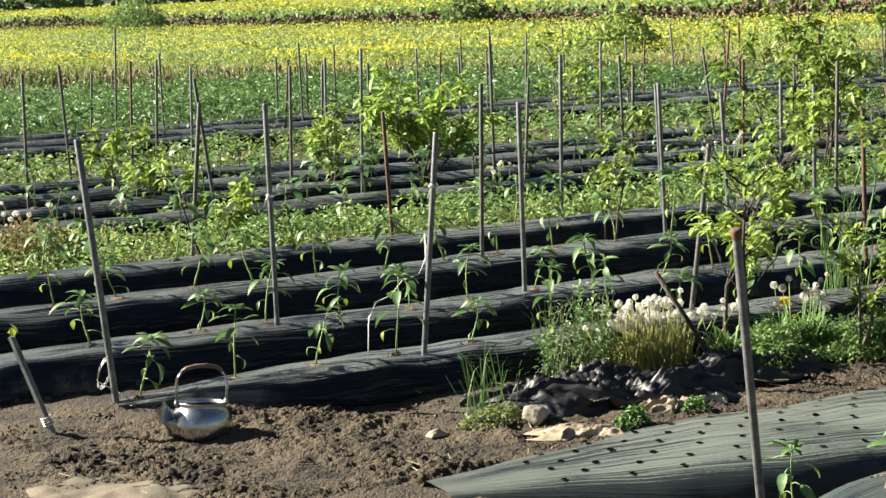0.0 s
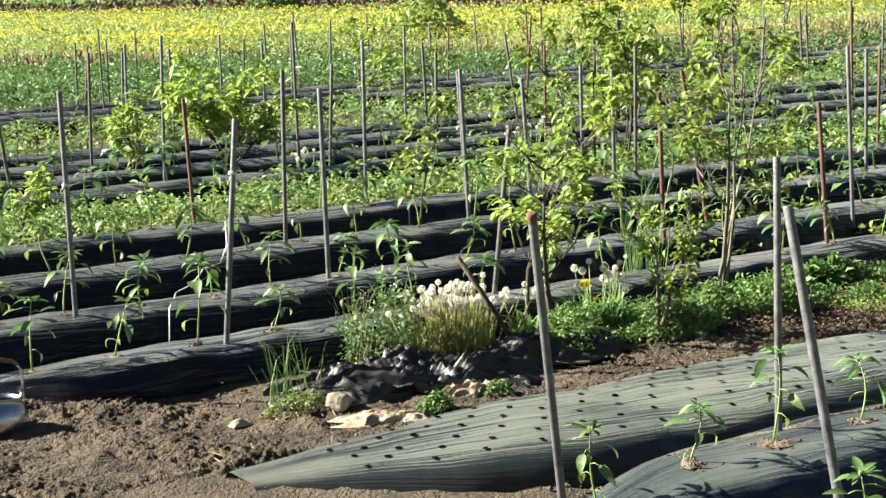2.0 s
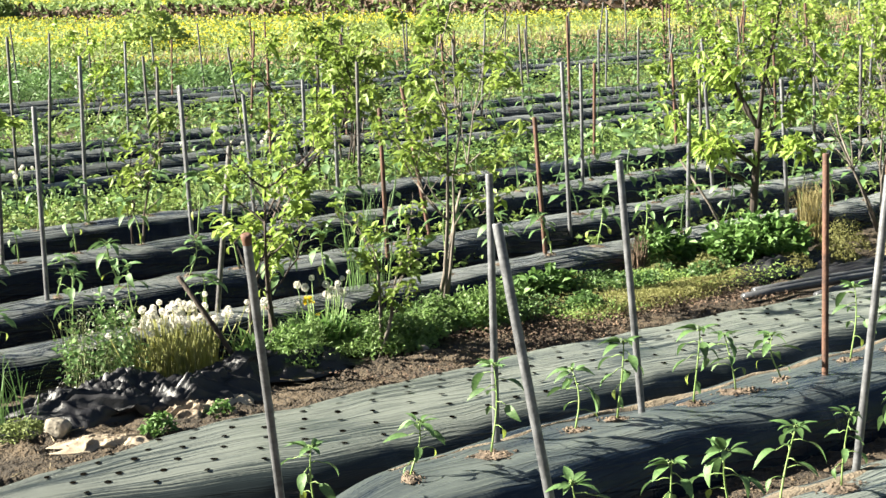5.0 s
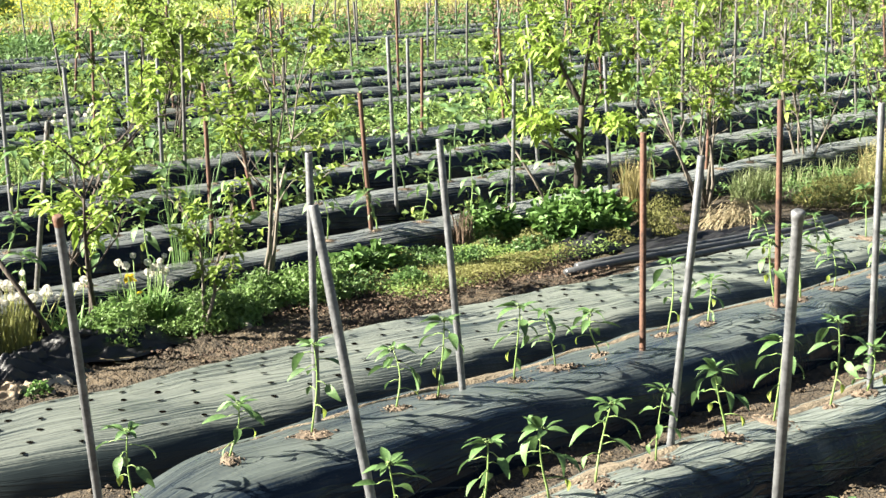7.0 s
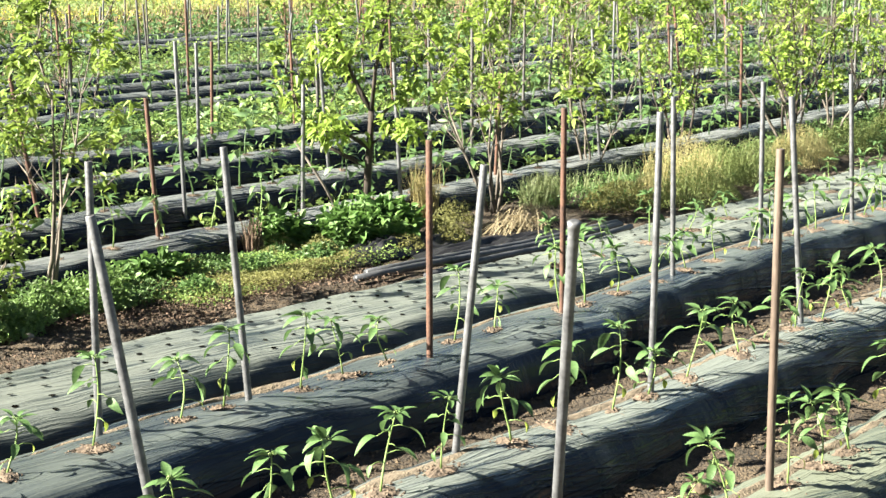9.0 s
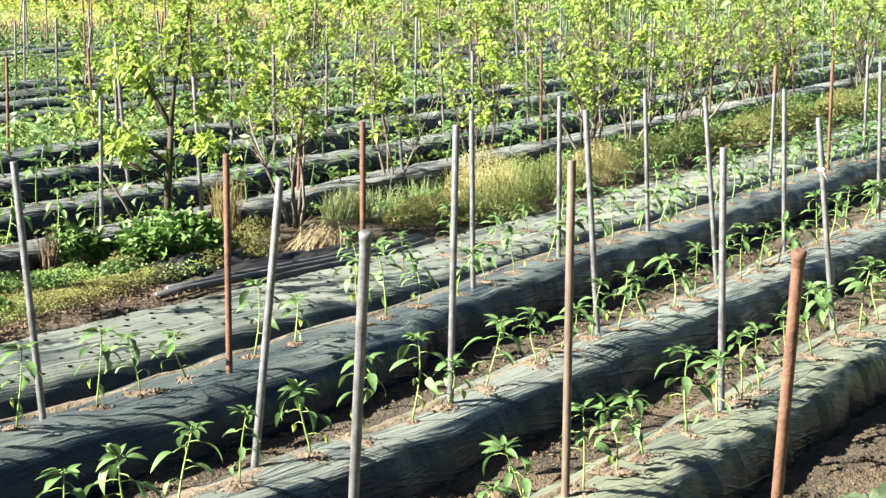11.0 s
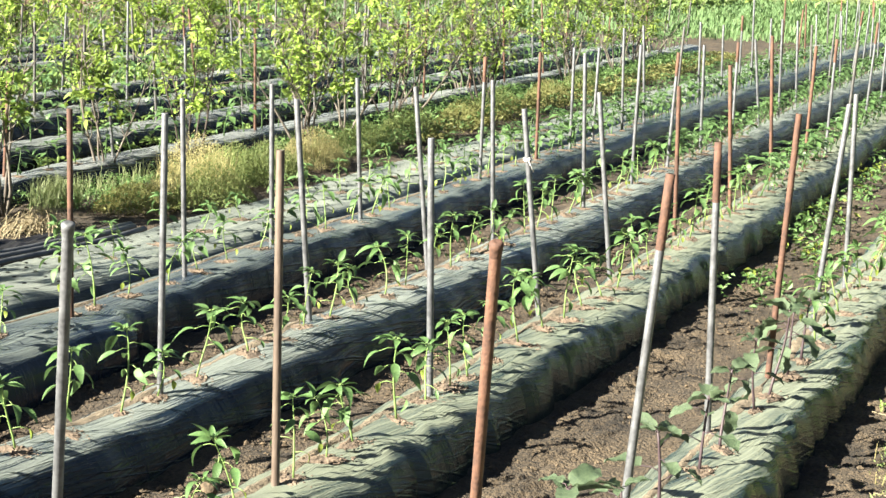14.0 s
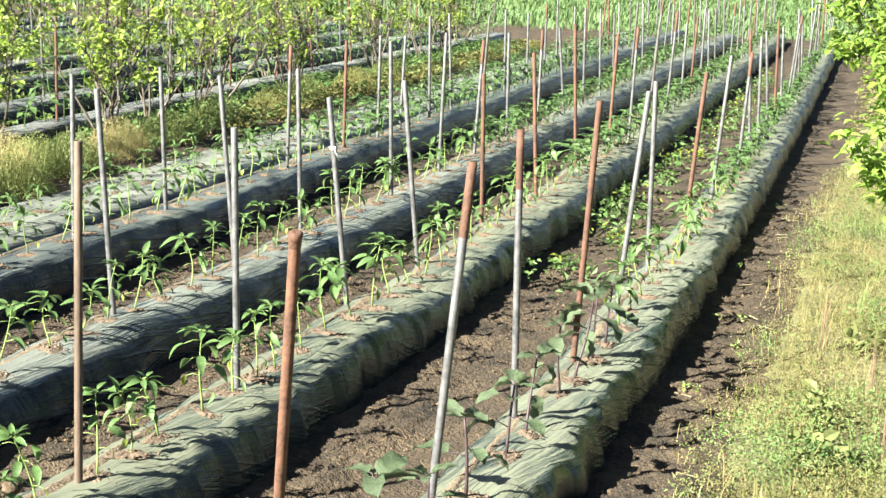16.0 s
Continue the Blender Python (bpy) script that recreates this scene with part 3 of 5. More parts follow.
def stake(base, top, kind="s", r=0.012, tie=None, cap=False, cap_mat=None):
    base, top = Vector(base), Vector(top)
    d = top - base
    ob = new("stake")
    ob.matrix_world = Matrix.Translation(base) @ d.to_track_quat("Z", "Y").to_matrix().to_4x4()
    L = d.length
    low = {"s": STEEL, "r": RUST, "h": STEEL, "d": DULL, "t": TAN}[kind]
    part("pole", pipe(L, r), low, ob)
    part("open_end", lathe([(r * 0.78, L), (r * 0.74, L - 0.04), (0.0005, L - 0.042)], 10), DULL, ob, "dark hollow pipe end")
    if kind == "h":
        part("rusted_end", lathe([(r * 1.03, L * 0.8), (r * 1.06, L * 0.9), (r * 1.05, L + 0.001), (r * 0.7, L + 0.002)], 12), RUST, ob, "flaking rust-brown end")
    if cap:
        part("mushroomed_head", lathe([(r * 1.02, L - 0.022), (r * 1.15, L - 0.006), (r * 1.25, L + 0.004), (r * 0.8, L + 0.008), (0.0005, L + 0.005)], 12), cap_mat or (RUST if kind != "s" else STEEL), ob, "hammered flared head")
    if tie:
        loops = [tube([((r + 0.004) * math.cos(a), (r + 0.004) * math.sin(a), tie + 0.004 * k + 0.002 * math.sin(3 * a)) for a in np.linspace(0, 6.3, 13)], 0.0028, 5) for k in range(3)]
        loops.append(tube([(r, 0, tie), (r + 0.02, 0.01, tie - 0.02), (r + 0.012, 0.02, tie - 0.05)], 0.0025, 5))
        part("string_tie", join(loops), CORD, ob, "knotted white string")
    return tagged(ob, STAKE_LABELS[kind], "stake", "stakes in the beds")


def stakes(key, items, line=None):
    """x, the row's line there (None: the bed's middle, or the line given), lean in x and y, the top's height, kind."""
    b = BEDS[key]
    for x, y0, lx, ly, z, kind, *more in items:
        y = row_y(line or b.y0, x) if y0 is None else y0 - 0.012 * (x - 5)
        off = (y - row_y(b.y0, x)) / b.half
        p = b.top(x, max(-0.5, min(0.5, off))) if abs(off) < 0.9 else Vector((x, y, 0))
        stake((x, y, p.z - 0.01), (x + lx, y + ly, z), kind, **(more[0] if more else {}))


stakes("A", [(3.17, 0.863, -0.31, -0.145, 1.21, "r", {"cap": True, "r": 0.0105}), (4.46, 0.87, 0.02, -0.08, 1.14, "h"), (5.58, 0.87, 0, 0.02, 1.11, "h"), (6.54, 0.84, 0.01, -0.05, 1.13, "r"), (7.34, 0.80, 0.01, -0.09, 1.11, "s"), (8.29, 0.79, 0, 0.01, 1.08, "s"), (9.48, 0.75, 0.01, -0.07, 1.05, "r"), (10.91, 0.74, 0.01, -0.07, 1.06, "s"), (12.55, 0.71, 0, -0.05, 0.99, "h")])
stakes("B", [(3.345, 1.902, -0.22, -0.186, 1.12, "s", {"cap": True}), (4.45, 1.88, 0, 0, 1.13, "t"), (5.58, 1.84, -0.01, 0.02, 1.06, "s"), (7.12, 1.93, -0.03, 0.09, 1.03, "s", {"tie": 0.66}), (8.04, 1.86, -0.02, 0.09, 1.04, "s"), (9.31, 1.84, 0, 0.02, 0.99, "r"), (10.50, 1.77, -0.01, 0.05, 1.04, "r"), (11.96, 1.78, -0.01, 0.05, 1.16, "r")])
stakes("C", [(3.03, 2.824, -0.074, 0.135, 1.045, "s", {"r": 0.0128}), (4.24, 2.81, 0.05, -0.07, 1.04, "s"), (5.22, 2.69, 0.01, -0.01, 1.12, "s"), (6.41, 2.68, -0.03, 0.06, 1.08, "s"), (8.09, 2.80, -0.03, 0.09, 1.01, "s"), (8.74, 2.69, -0.01, 0.03, 1.01, "s"), (10.10, 2.58, -0.01, 0.03, 1.09, "s"), (11.29, 2.59, 0, -0.02, 1.09, "s")])
stakes("D", [(2.78, 3.634, -0.197, -0.149, 1.01, "s", {"cap": True, "cap_mat": RUST}), (3.68, 3.75, 0, 0, 1.04, "s"), (4.27, 3.67, -0.04, 0.05, 1.03, "s"), (5.10, 3.54, 0, 0, 0.98, "r"), (6.02, 3.55, 0, 0, 1.02, "r"), (6.99, 3.57, -0.01, 0.01, 0.99, "s"), (7.82, 3.54, 0, 0.01, 1.00, "s"), (8.85, 3.50, -0.02, 0.03, 0.97, "s"), (10.78, 3.48, 0, -0.01, 0.99, "h"), (12.04, 3.49, 0, 0, 0.96, "r"), (12.84, 3.47, 0, 0, 0.96, "s")])
stakes("F", [(3.07, 6.34, 0.08, -0.04, 1.06, "s", {"tie": 0.72}), (4.47, 6.42, 0.08, -0.05, 0.90, "d"), (6.56, 6.39, -0.03, 0.03, 0.87, "r"), (7.69, 6.36, 0.01, -0.01, 0.86, "s"), (8.41, 6.20, -0.02, 0.03, 0.95, "s"), (9.60, 6.32, 0.02, -0.03, 0.81, "r")])
stakes("G", [(2.78, 7.27, 0, 0, 1.16, "s", {"tie": 0.6}), (4.09, 7.29, 0, 0, 1.08, "s"), (6.04, 7.08, -0.01, 0.01, 0.93, "r"), (6.47, 7.21, -0.1, 0.09, 1.02, "r"), (7.40, 7.02, -0.02, 0.02, 1.10, "s")])
stakes("H", [(4.39, 8.30, 0.03, -0.01, 1.12, "d"), (5.59, 8.29, -0.02, 0.01, 1.05, "s"), (6.09, 8.36, -0.03, 0.02, 0.96, "s"), (6.64, 8.25, 0, 0, 0.98, "s"), (8.65, 8.10, 0, 0, 0.99, "s")])
stakes("I", [(3.11, 9.45, 0.09, -0.03, 1.05, "d"), (4.36, 9.40, -0.02, 0.01, 0.92, "r"), (5.51, 9.33, 0.02, -0.01, 1.20, "s"), (6.24, 9.29, -0.02, 0.02, 0.97, "s"), (7.09, 9.15, 0, 0, 0.96, "s"), (7.54, 9.15, 0.01, -0.01, 1.05, "d"), (9.99, 9.25, 0.01, -0.01, 0.89, "r"), (10.97, 9.25, -0.02, 0.02, 0.91, "r")])
stakes("far0", [(3.94, 11.4, -0.09, 0.03, 1.09, "d"), (7.37, None, 0.02, -0.01, 0.98, "d")], 11.5)
stakes("far1", [(5.41, 12.2, 0.04, -0.02, 1.2, "s"), (6.58, 12.2, 0, 0, 1.24, "d"), (6.8, 12.1, 0.05, -0.03, 0.9, "d"), (8.95, 12.1, 0.01, -0.01, 0.93, "r"), (7.94, 12.4, -0.02, 0.01, 1.01, "d")], 12.35)
stakes("far2", [(3.05, None, 0.03, -0.01, 1.12, "d"), (5.2, None, 0.04, -0.01, 1.06, "d")], 13.2)
stakes("far3", [(3.84, None, -0.04, 0.01, 1.11, "d"), (4.38, None, 0.05, -0.01, 1.11, "r"), (4.6, None, 0.06, -0.02, 1.11, "d"), (4.93, None, 0.04, -0.01, 1.02, "s"), (6.17, None, 0.05, -0.02, 0.98, "d"), (6.68, None, 0, 0, 0.97, "d"), (11.57, None, 0.03, -0.02, 0.94, "s")], 14.9)
stakes("far5", [(5.15, None, 0.06, -0.02, 0.85, "d"), (5.44, None, 0.07, -0.02, 1.34, "d"), (6.0, None, 0, 0, 1.03, "d"), (7.37, None, 0.02, -0.01, 0.92, "d"), (7.69, None, -0.01, 0, 1.07, "d"), (9.47, None, 0.04, -0.02, 0.85, "r"), (10.14, None, 0.01, 0, 0.85, "d"), (12.41, None, 0.03, -0.02, 0.86, "r")], 19.1)
stakes("far6", [(11.39, None, -0.06, 0.03, 1.06, "d"), (9.0, None, 0.02, 0.01, 0.95, "d")], 21.2)
# the rows of stakes go on to the far ends of the beds
r2 = np.random.default_rng(11)
for key, start, gap in (("A", 13.2, 0.95), ("B", 12.9, 1.0), ("C", 12.2, 1.05), ("D", 13.5, 1.0), ("F", 10.8, 1.3), ("G", 8.9, 1.3), ("H", 10, 1.25), ("I", 12.2, 1.3), ("far0", 9, 1.3), ("far1", 10, 1.4), ("far2", 9.5, 1.3), ("far3", 6, 1.4), ("far4", 7, 1.5), ("far5", 13.5, 1.6), ("far6", 8, 1.7)):
    x = start
    while x < BEDS[key].x1 - 0.6:
        stakes(key, [(x, None, r2.normal() * 0.04, r2.normal() * 0.04, 1.04 + r2.normal() * 0.06, r2.choice(["s", "s", "s", "r", "h", "d"]) if key in "ABCD" else r2.choice(["s", "d", "d", "r"]))])
        x += gap * r2.uniform(0.75, 1.25)


# ---- pepper and eggplant seedlings ----
def leaf_mesh(name, mat, width, droop, fold, n=6, wavy=0.0):
    """A pointed leaf 1 long, on a short stalk, growing along +x."""
    v, f = [], []
    for k in range(n + 1):
        t = k / n
        w = width * math.sin(math.pi * min(1, t * 0.92 + 0.06)) ** 0.8 * (1 - 0.35 * t) if 0 < k < n else 0.012
        w *= 1 + wavy * math.sin(9 * t + 1)
        x, z = t, -droop * t * t + 0.06 * math.sin(2.5 * t)
        ruffle = 0.3 * wavy * math.sin(14 * t)
        v += [(x, -w, z + fold * w + ruffle), (x, 0, z), (x, w, z + fold * w - ruffle)]
    for k in range(n):
        a = 3 * k
        f += [(a, a + 3, a + 4, a + 1), (a + 1, a + 4, a + 5, a + 2)]
    return mesh_of(name, (v, f), mat)


PEPPER_LEAVES = [leaf_mesh("leaf", LEAF, 0.23, 0.25, 0.5), leaf_mesh("leaf", LEAF, 0.27, 0.5, 0.35), leaf_mesh("leaf", LEAF, 0.21, 0.1, 0.6), leaf_mesh("leaf", LEAF, 0.25, 0.75, 0.45)]
OLD_LEAVES = [leaf_mesh("leaf", LEAF_OLD, 0.3, 0.3, 0.3)]
EGG_LEAVES = [leaf_mesh("leaf", EGG_LEAF, 0.33, 0.25, 0.4, 10, 0.16), leaf_mesh("leaf", EGG_LEAF, 0.37, 0.45, 0.3, 10, 0.2), leaf_mesh("leaf", EGG_LEAF, 0.3, 0.05, 0.65, 10, 0.14)]


def seedling(seed, h, egg=False):
    r = np.random.default_rng(seed)
    ob = new("eggplant_seedling" if egg else "pepper_seedling")
    bend = r.normal(size=2) * 0.03

    def at(t):
        return Vector((bend[0] * math.sin(2.2 * t) * 1.3, bend[1] * t * t, h * t))

    thick = 0.0048 if egg else 0.0038
    stems = [tube([at(t) - Vector((0, 0, 0.02 * (t == 0))) for t in np.linspace(0, 1, 7)], [thick - 0.002 * t for t in np.linspace(0, 1, 7)], 6)]
    grow = []
    spots = [(0.95, 5, 0.7, 0.9), (0.36, 1, 0.1, 1.05), (0.5, 1, 0.2, 1.15), (0.64, 1, 0.3, 1.15), (0.78, 1, 0.4, 1.1)] if egg else [(0.95, 9, 0.3, 0.98)] + [(t, 1, -0.1, 1.1) for t in (0.55 + 0.1 * r.random(), 0.66, 0.75, 0.81, 0.88)] + [(t, 1, -0.3, 0.62) for t in (0.25 + 0.1 * r.random(), 0.45)]
    q = r.uniform(0, 6.28)
    for t, count, rise, size in spots:
        for k in range(count):
            q += 2.4 + r.normal() * 0.3
            low = t < 0.5
            stalk = (0.012 if t > 0.9 else 0.05 if low else 0.04) * r.uniform(0.7, 1.4)
            base = at(min(1, t + 0.05 * (k / max(1, count)) if t > 0.9 else t))
            d = Vector((math.cos(q), math.sin(q), rise + r.normal() * 0.15)).normalized()
            tip = base + d * stalk + Vector((0, 0, 0.012 if low else 0.0))
            stems.append(tube([base, (base + tip) / 2 + Vector((0, 0, 0.006)), tip], [0.0022, 0.0016, 0.0014], 5))
            pitch = r.normal() * 14 + (25 if t > 0.9 and k > 2 else 5 if t > 0.9 else -25 if not low else -62)
            L = (0.066 if not egg else 0.08) * size * r.uniform(0.75, 1.2) * (0.7 if t > 0.9 and k > 3 else 1)
            meshes = EGG_LEAVES if egg else OLD_LEAVES if low and r.random() < 0.5 else PEPPER_LEAVES
            grow.append((meshes[int(r.integers(len(meshes)))], Matrix.Translation(tip) @ pose(0, 0, 0, 0, 0, math.degrees(q) + r.normal() * 12) @ pose(0, 0, 0, r.normal() * 20, -pitch, 0) @ Matrix.Diagonal((L, L, L, 1))))
    part("stem", join(stems), EGG_STEM if egg else STEM, ob)
    for me, m in grow:
        shared("leaf", me, ob, m)
    label = "young eggplant with broad grey-green leaves and purple stem" if egg else "young pepper plant with drooping green leaves"
    return tagged(ob, label, "seedling", "eggplants on the bed" if egg else "pepper plants on the beds")


def far_seedling(seed, h):
    """The shape of a plant seen from far off, stem and leaves together."""
    src = seedling(seed, h)
    v, f = [], []
    for o in list(src.children):
        k = len(v)
        if o.name.startswith("leaf"):
            w = 0.26
            v += [o.matrix_basis @ Vector(q) for q in ((0, 0, 0), (0.45, -w, 0.1), (0.5, 0, -0.02), (0.45, w, 0.1), (1, 0, -0.3))]
            f += [(k, k + 1, k + 2), (k, k + 2, k + 3), (k + 1, k + 4, k + 2), (k + 2, k + 4, k + 3)]
            continue
        v += [o.matrix_basis @ p.co for p in o.data.vertices]
        f += [tuple(i + k for i in q.vertices) for q in o.data.polygons]
    for o in list(src.children) + [src]:
        bpy.data.objects.remove(o)
    return v, f


kinds = [seedling(100 + k, 0.2 + 0.022 * k) for k in range(7)]
eggs = [seedling(200 + k, 0.23 + 0.025 * k, True) for k in range(4)]
far_shapes = [far_seedling(300 + k, 0.21 + 0.02 * k) for k in range(5)]
far_v, far_f = [], []
used = set()


def plant(src, p, turn, size):
    m = Matrix.Translation(p) @ pose(0, 0, 0, 0, 0, turn)
    if src.name in used:
        ob = copy_thing(src, m)
    else:
        ob = src
        ob.matrix_basis = m
        used.add(src.name)
    ob.scale = (size * 1.12, size * 1.12, size * 0.95)


def plant_row(key, xs, near_to, s=0.0, size=1.0, pool=kinds):
    b = BEDS[key]
    y0_near = b.y0 < 5
    xs = [x + rng.normal() * 0.02 for x in xs]
    b.patches([x for x in xs if x < near_to + 3], s, 0.6 if b.y0 > 5 else 1.0)
    for x in xs:
        p = b.top(x, s) + Vector((0, 0, 0.008))
        turn, big = rng.uniform(0, 360), size * rng.uniform(0.85, 1.15)
        if x < near_to:
            plant(pool[int(rng.integers(len(pool)))], p, turn, big)
        else:
            fv, ff = far_shapes[int(rng.integers(len(far_shapes)))]
            big *= 1.1
            m = Matrix.Translation(p) @ pose(0, 0, 0, 0, 0, turn) @ Matrix.Diagonal((big * 1.3, big * 1.3, big * 0.85, 1))
            o = len(far_v)
            far_v.extend([m @ q for q in fv])
            far_f.extend([tuple(i + o for i in q) for q in ff])
            if y0_near and x < 24:
                m = Matrix.Translation(b.top(x + 0.1, s) + Vector((0, rng.normal() * 0.02, 0.0))) @ pose(0, 0, 0, 0, 0, turn + 70) @ Matrix.Diagonal((big * 1.2, big * 1.2, big * 0.7, 1))
                o = len(far_v)
                far_v.extend([m @ q for q in fv])
                far_f.extend([tuple(i + o for i in q) for q in ff])


plant_row("A", [3.56, 3.96, 4.32, 4.70, 5.16, 5.43, 5.95, 6.21, 6.51, 6.81], 8, pool=eggs, s=0.02)
plant_row("A", np.arange(7.1, 33, 0.31), 11, size=0.85)
plant_row("B", [3.61, 3.91, 4.22, 4.52, 4.71, 4.94, 5.25, 5.49, 5.69] + list(np.arange(5.85, 33, 0.28)), 11, size=0.88)
plant_row("C", [3.00, 3.30, 3.58, 3.80, 4.08, 4.39, 4.68, 4.94, 5.18, 5.42, 5.82, 6.05] + list(np.arange(6.25, 32.5, 0.27)), 12, size=0.86)
plant_row("D", [2.95, 3.23, 3.55, 3.90, 4.15, 4.47, 4.68, 4.94, 5.34, 5.63, 6.05] + list(np.arange(6.25, 32.5, 0.28)), 12, size=0.9)
plant_row("E", np.arange(7.2, 32, 0.45), 12, s=-0.35, size=0.8)
plant_row("F", [1.95, 2.28, 2.6, 2.98, 3.3] + list(np.arange(3.7, 29, 0.35)), 7.5, size=1.02)
plant_row("G", [1.92] + list(np.arange(2.4, 29, 0.35)), 7.5, size=1.0)
plant_row("H", np.arange(2.0, 29, 0.36), 7, size=1.2)
plant_row("I", np.arange(2.2, 29, 0.37), 6.5, size=1.2)
for k in range(7):
    plant_row("far%d" % k, np.arange(2.0, 26, 0.45), 0, size=1.1 if k < 4 else 1.3)
tagged(mesh_object("far_seedlings", far_v, far_f, LEAF), "rows of young pepper plants on the farther beds", "seedlings", kind="stuff")


# ---- weeds, grasses and clods ----
def stuff(name, vf, mat, label, category, smooth=False):
    return tagged(mesh_object(name, vf[0], vf[1], mat, smooth=smooth), label, category, kind="stuff")


def spread(n, x0, x1, y0, y1, patchy=1.0, seed=0.0, scale=1.7, limit=None):
    """Points strewn over a stretch of a furrow, in patches."""
    pts = []
    while len(pts) < n:
        x, y = rng.uniform(x0, x1), rng.uniform(y0, y1)
        if limit and y > limit(x) + 0.07 * abs(rng.normal()) - 0.05:
            continue
        q = (y - y0) / (y1 - y0)
        fade = min(1.0, 3.5 * min(q, 1 - q) + 0.05) if patchy > 1.1 and not limit else 1.0
        if (noise.noise((x * scale, y * scale, seed)) * patchy + 0.5) * fade > rng.random():
            pts.append((x, row_y(y, x), 0.0))
    return np.array(pts)


def weed_bed(name, n, x0, x1, y0, y1, high, size, mat, label, patchy=1.0, seed=0.0, flat=0.5, limit=None):
    if n <= 2600:
        p = np.repeat(spread(n // 12, x0, x1, y0, y1, patchy, seed, limit=limit), 12, axis=0)
        p[:, :2] += rng.normal(size=(len(p), 2)) * size * 0.7
        n = len(p)
    else:
        p = spread(n, x0, x1, y0, y1, patchy, seed, limit=limit)
    hs = np.array([high * (0.45 + 0.9 * max(0, 0.5 + noise.noise((q[0] * 2.5, q[1] * 2.5, seed + 4)))) for q in p])
    p[:, 2] = hs * rng.random(n) ** 0.6
    return stuff(name, leaves(p, size, rng, flat), mat, label, "weeds")


def grass(name, n, x0, x1, y0, y1, high, width, mat, label, patchy=1.0, seed=0.0, lean=0.6, limit=None):
    p = spread(n, x0, x1, y0, y1, patchy, seed, limit=limit)
    return stuff(name, blades(p, high * rng.uniform(0.4, 1.2, n), width, lean, rng), mat, label, "grass")


weed_bed("chickweed", 5200, 4.25, 5.5, 5.6, 6.1, 0.08, 0.018, CHICK, "low dark green chickweed mat on damp soil", 1.9, 1)
weed_bed("low_weeds", 6500, 4.9, 6.6, 5.65, 6.2, 0.09, 0.02, MAT_WEED, "low green weeds beside the black bed", 2.6, 2)
weed_bed("yellowing_weeds", 9000, 5.8, 7.2, 5.4, 6.1, 0.06, 0.014, PALE_WEED, "yellow-green flowering weeds on bare soil", 2.6, 3)
weed_bed("low_weeds", 3000, 5.8, 7.4, 5.4, 6.15, 0.06, 0.018, WEED, "low green weeds on bare soil", 1.9, 5)
weed_bed("dry_litter", 6000, 4.4, 7.4, 5.1, 5.9, 0.025, 0.016, DEAD, "brown dead leaves and stalks on the soil", 1.9, 4, 0.3)
weed_bed("low_weeds", 6000, 9.2, 13, 5.35, 6.2, 0.1, 0.022, MAT_WEED, "green weeds under the fruit shrubs", 0.6, 6)
grass("grass", 1300, 9.6, 14, 5.4, 6.2, 0.15, 0.0025, SAGE, "tall green grass under the fruit shrubs", 0.8, 7)
weed_bed("low_weeds", 16000, 13, 28, 5.3, 6.4, 0.12, 0.04, MAT_WEED, "green weeds under the fruit shrubs", 0.6, 8)
weed_bed("dry_weeds", 5000, 14, 28, 5.2, 5.7, 0.14, 0.05, PALE_WEED, "yellowing weeds along the pale bed", 0.9, 9)
weed_bed("green_weeds", 10000, 1.0, 12, 9.95, 11.25, 0.15, 0.045, WEED, "thick green weeds filling a furrow", 0.5, 10)
weed_bed("green_weeds", 9000, 1.0, 12, 9.95, 11.25, 0.19, 0.05, CHICK, "darker leafy weeds filling a furrow", 1.2, 13)
weed_bed("feathery_weeds", 14000, 1.0, 10, 9.9, 10.8, 0.15, 0.024, GREY_WEED, "soft grey-green weeds filling a furrow", 0.8, 11)
weed_bed("green_weeds", 8000, 12, 28, 9.95, 11.2, 0.2, 0.08, WEED, "thick green weeds filling a furrow", 0.5, 12)
for k, (ya, yb, n, h) in enumerate(((11.9, 12.15, 2200, 0.12), (12.85, 13.1, 2400, 0.12), (13.75, 14.05, 2600, 0.12), (14.8, 17.4, 26000, 0.22), (18.25, 18.4, 1500, 0.12), (19.1, 19.3, 2000, 0.14), (20.1, 21.6, 14000, 0.22), (21.6, 23.5, 14000, 0.26), (23, 25.5, 14000, 0.3))):
    weed_bed("green_weeds", n, 0, 27, ya, yb, h, 0.06, WEED if yb < 18 else MAT_WEED, "green weeds between the far beds", 0.7, 20 + k, limit=plot_edge)
weed_bed("green_weeds", 34000, 2, 16, 21.5, 29, 0.28, 0.08, MAT_WEED, "rank dark green weeds at the end of the plot", 0.8, 31)
for yy, seed in ((7.05, 41), (8.05, 42), (9.05, 43)):
    weed_bed("furrow_weeds", 900, 6, 20, yy - 0.1, yy + 0.1, 0.08, 0.05, WEED, "sparse weeds in the furrow", 1.2, seed)
weed_bed("furrow_weeds", 500, 9, 24, 1.3, 1.55, 0.1, 0.04, LEAF_OLD, "yellow-green weeds in the furrow", 0.8, 51)
weed_bed("furrow_weeds", 1500, 8, 24, 1.25, 1.55, 0.14, 0.045, MAT_WEED, "green weeds in the furrow", 0.9, 52)
# verge beside the path
def verge_edge(x):
    return 0.29 - 0.034 * (max(x, 3) - 5.4) + 0.1 * noise.noise((x * 0.9, 3, 1)) + 0.13 * noise.noise((x * 3.5, 3, 2))


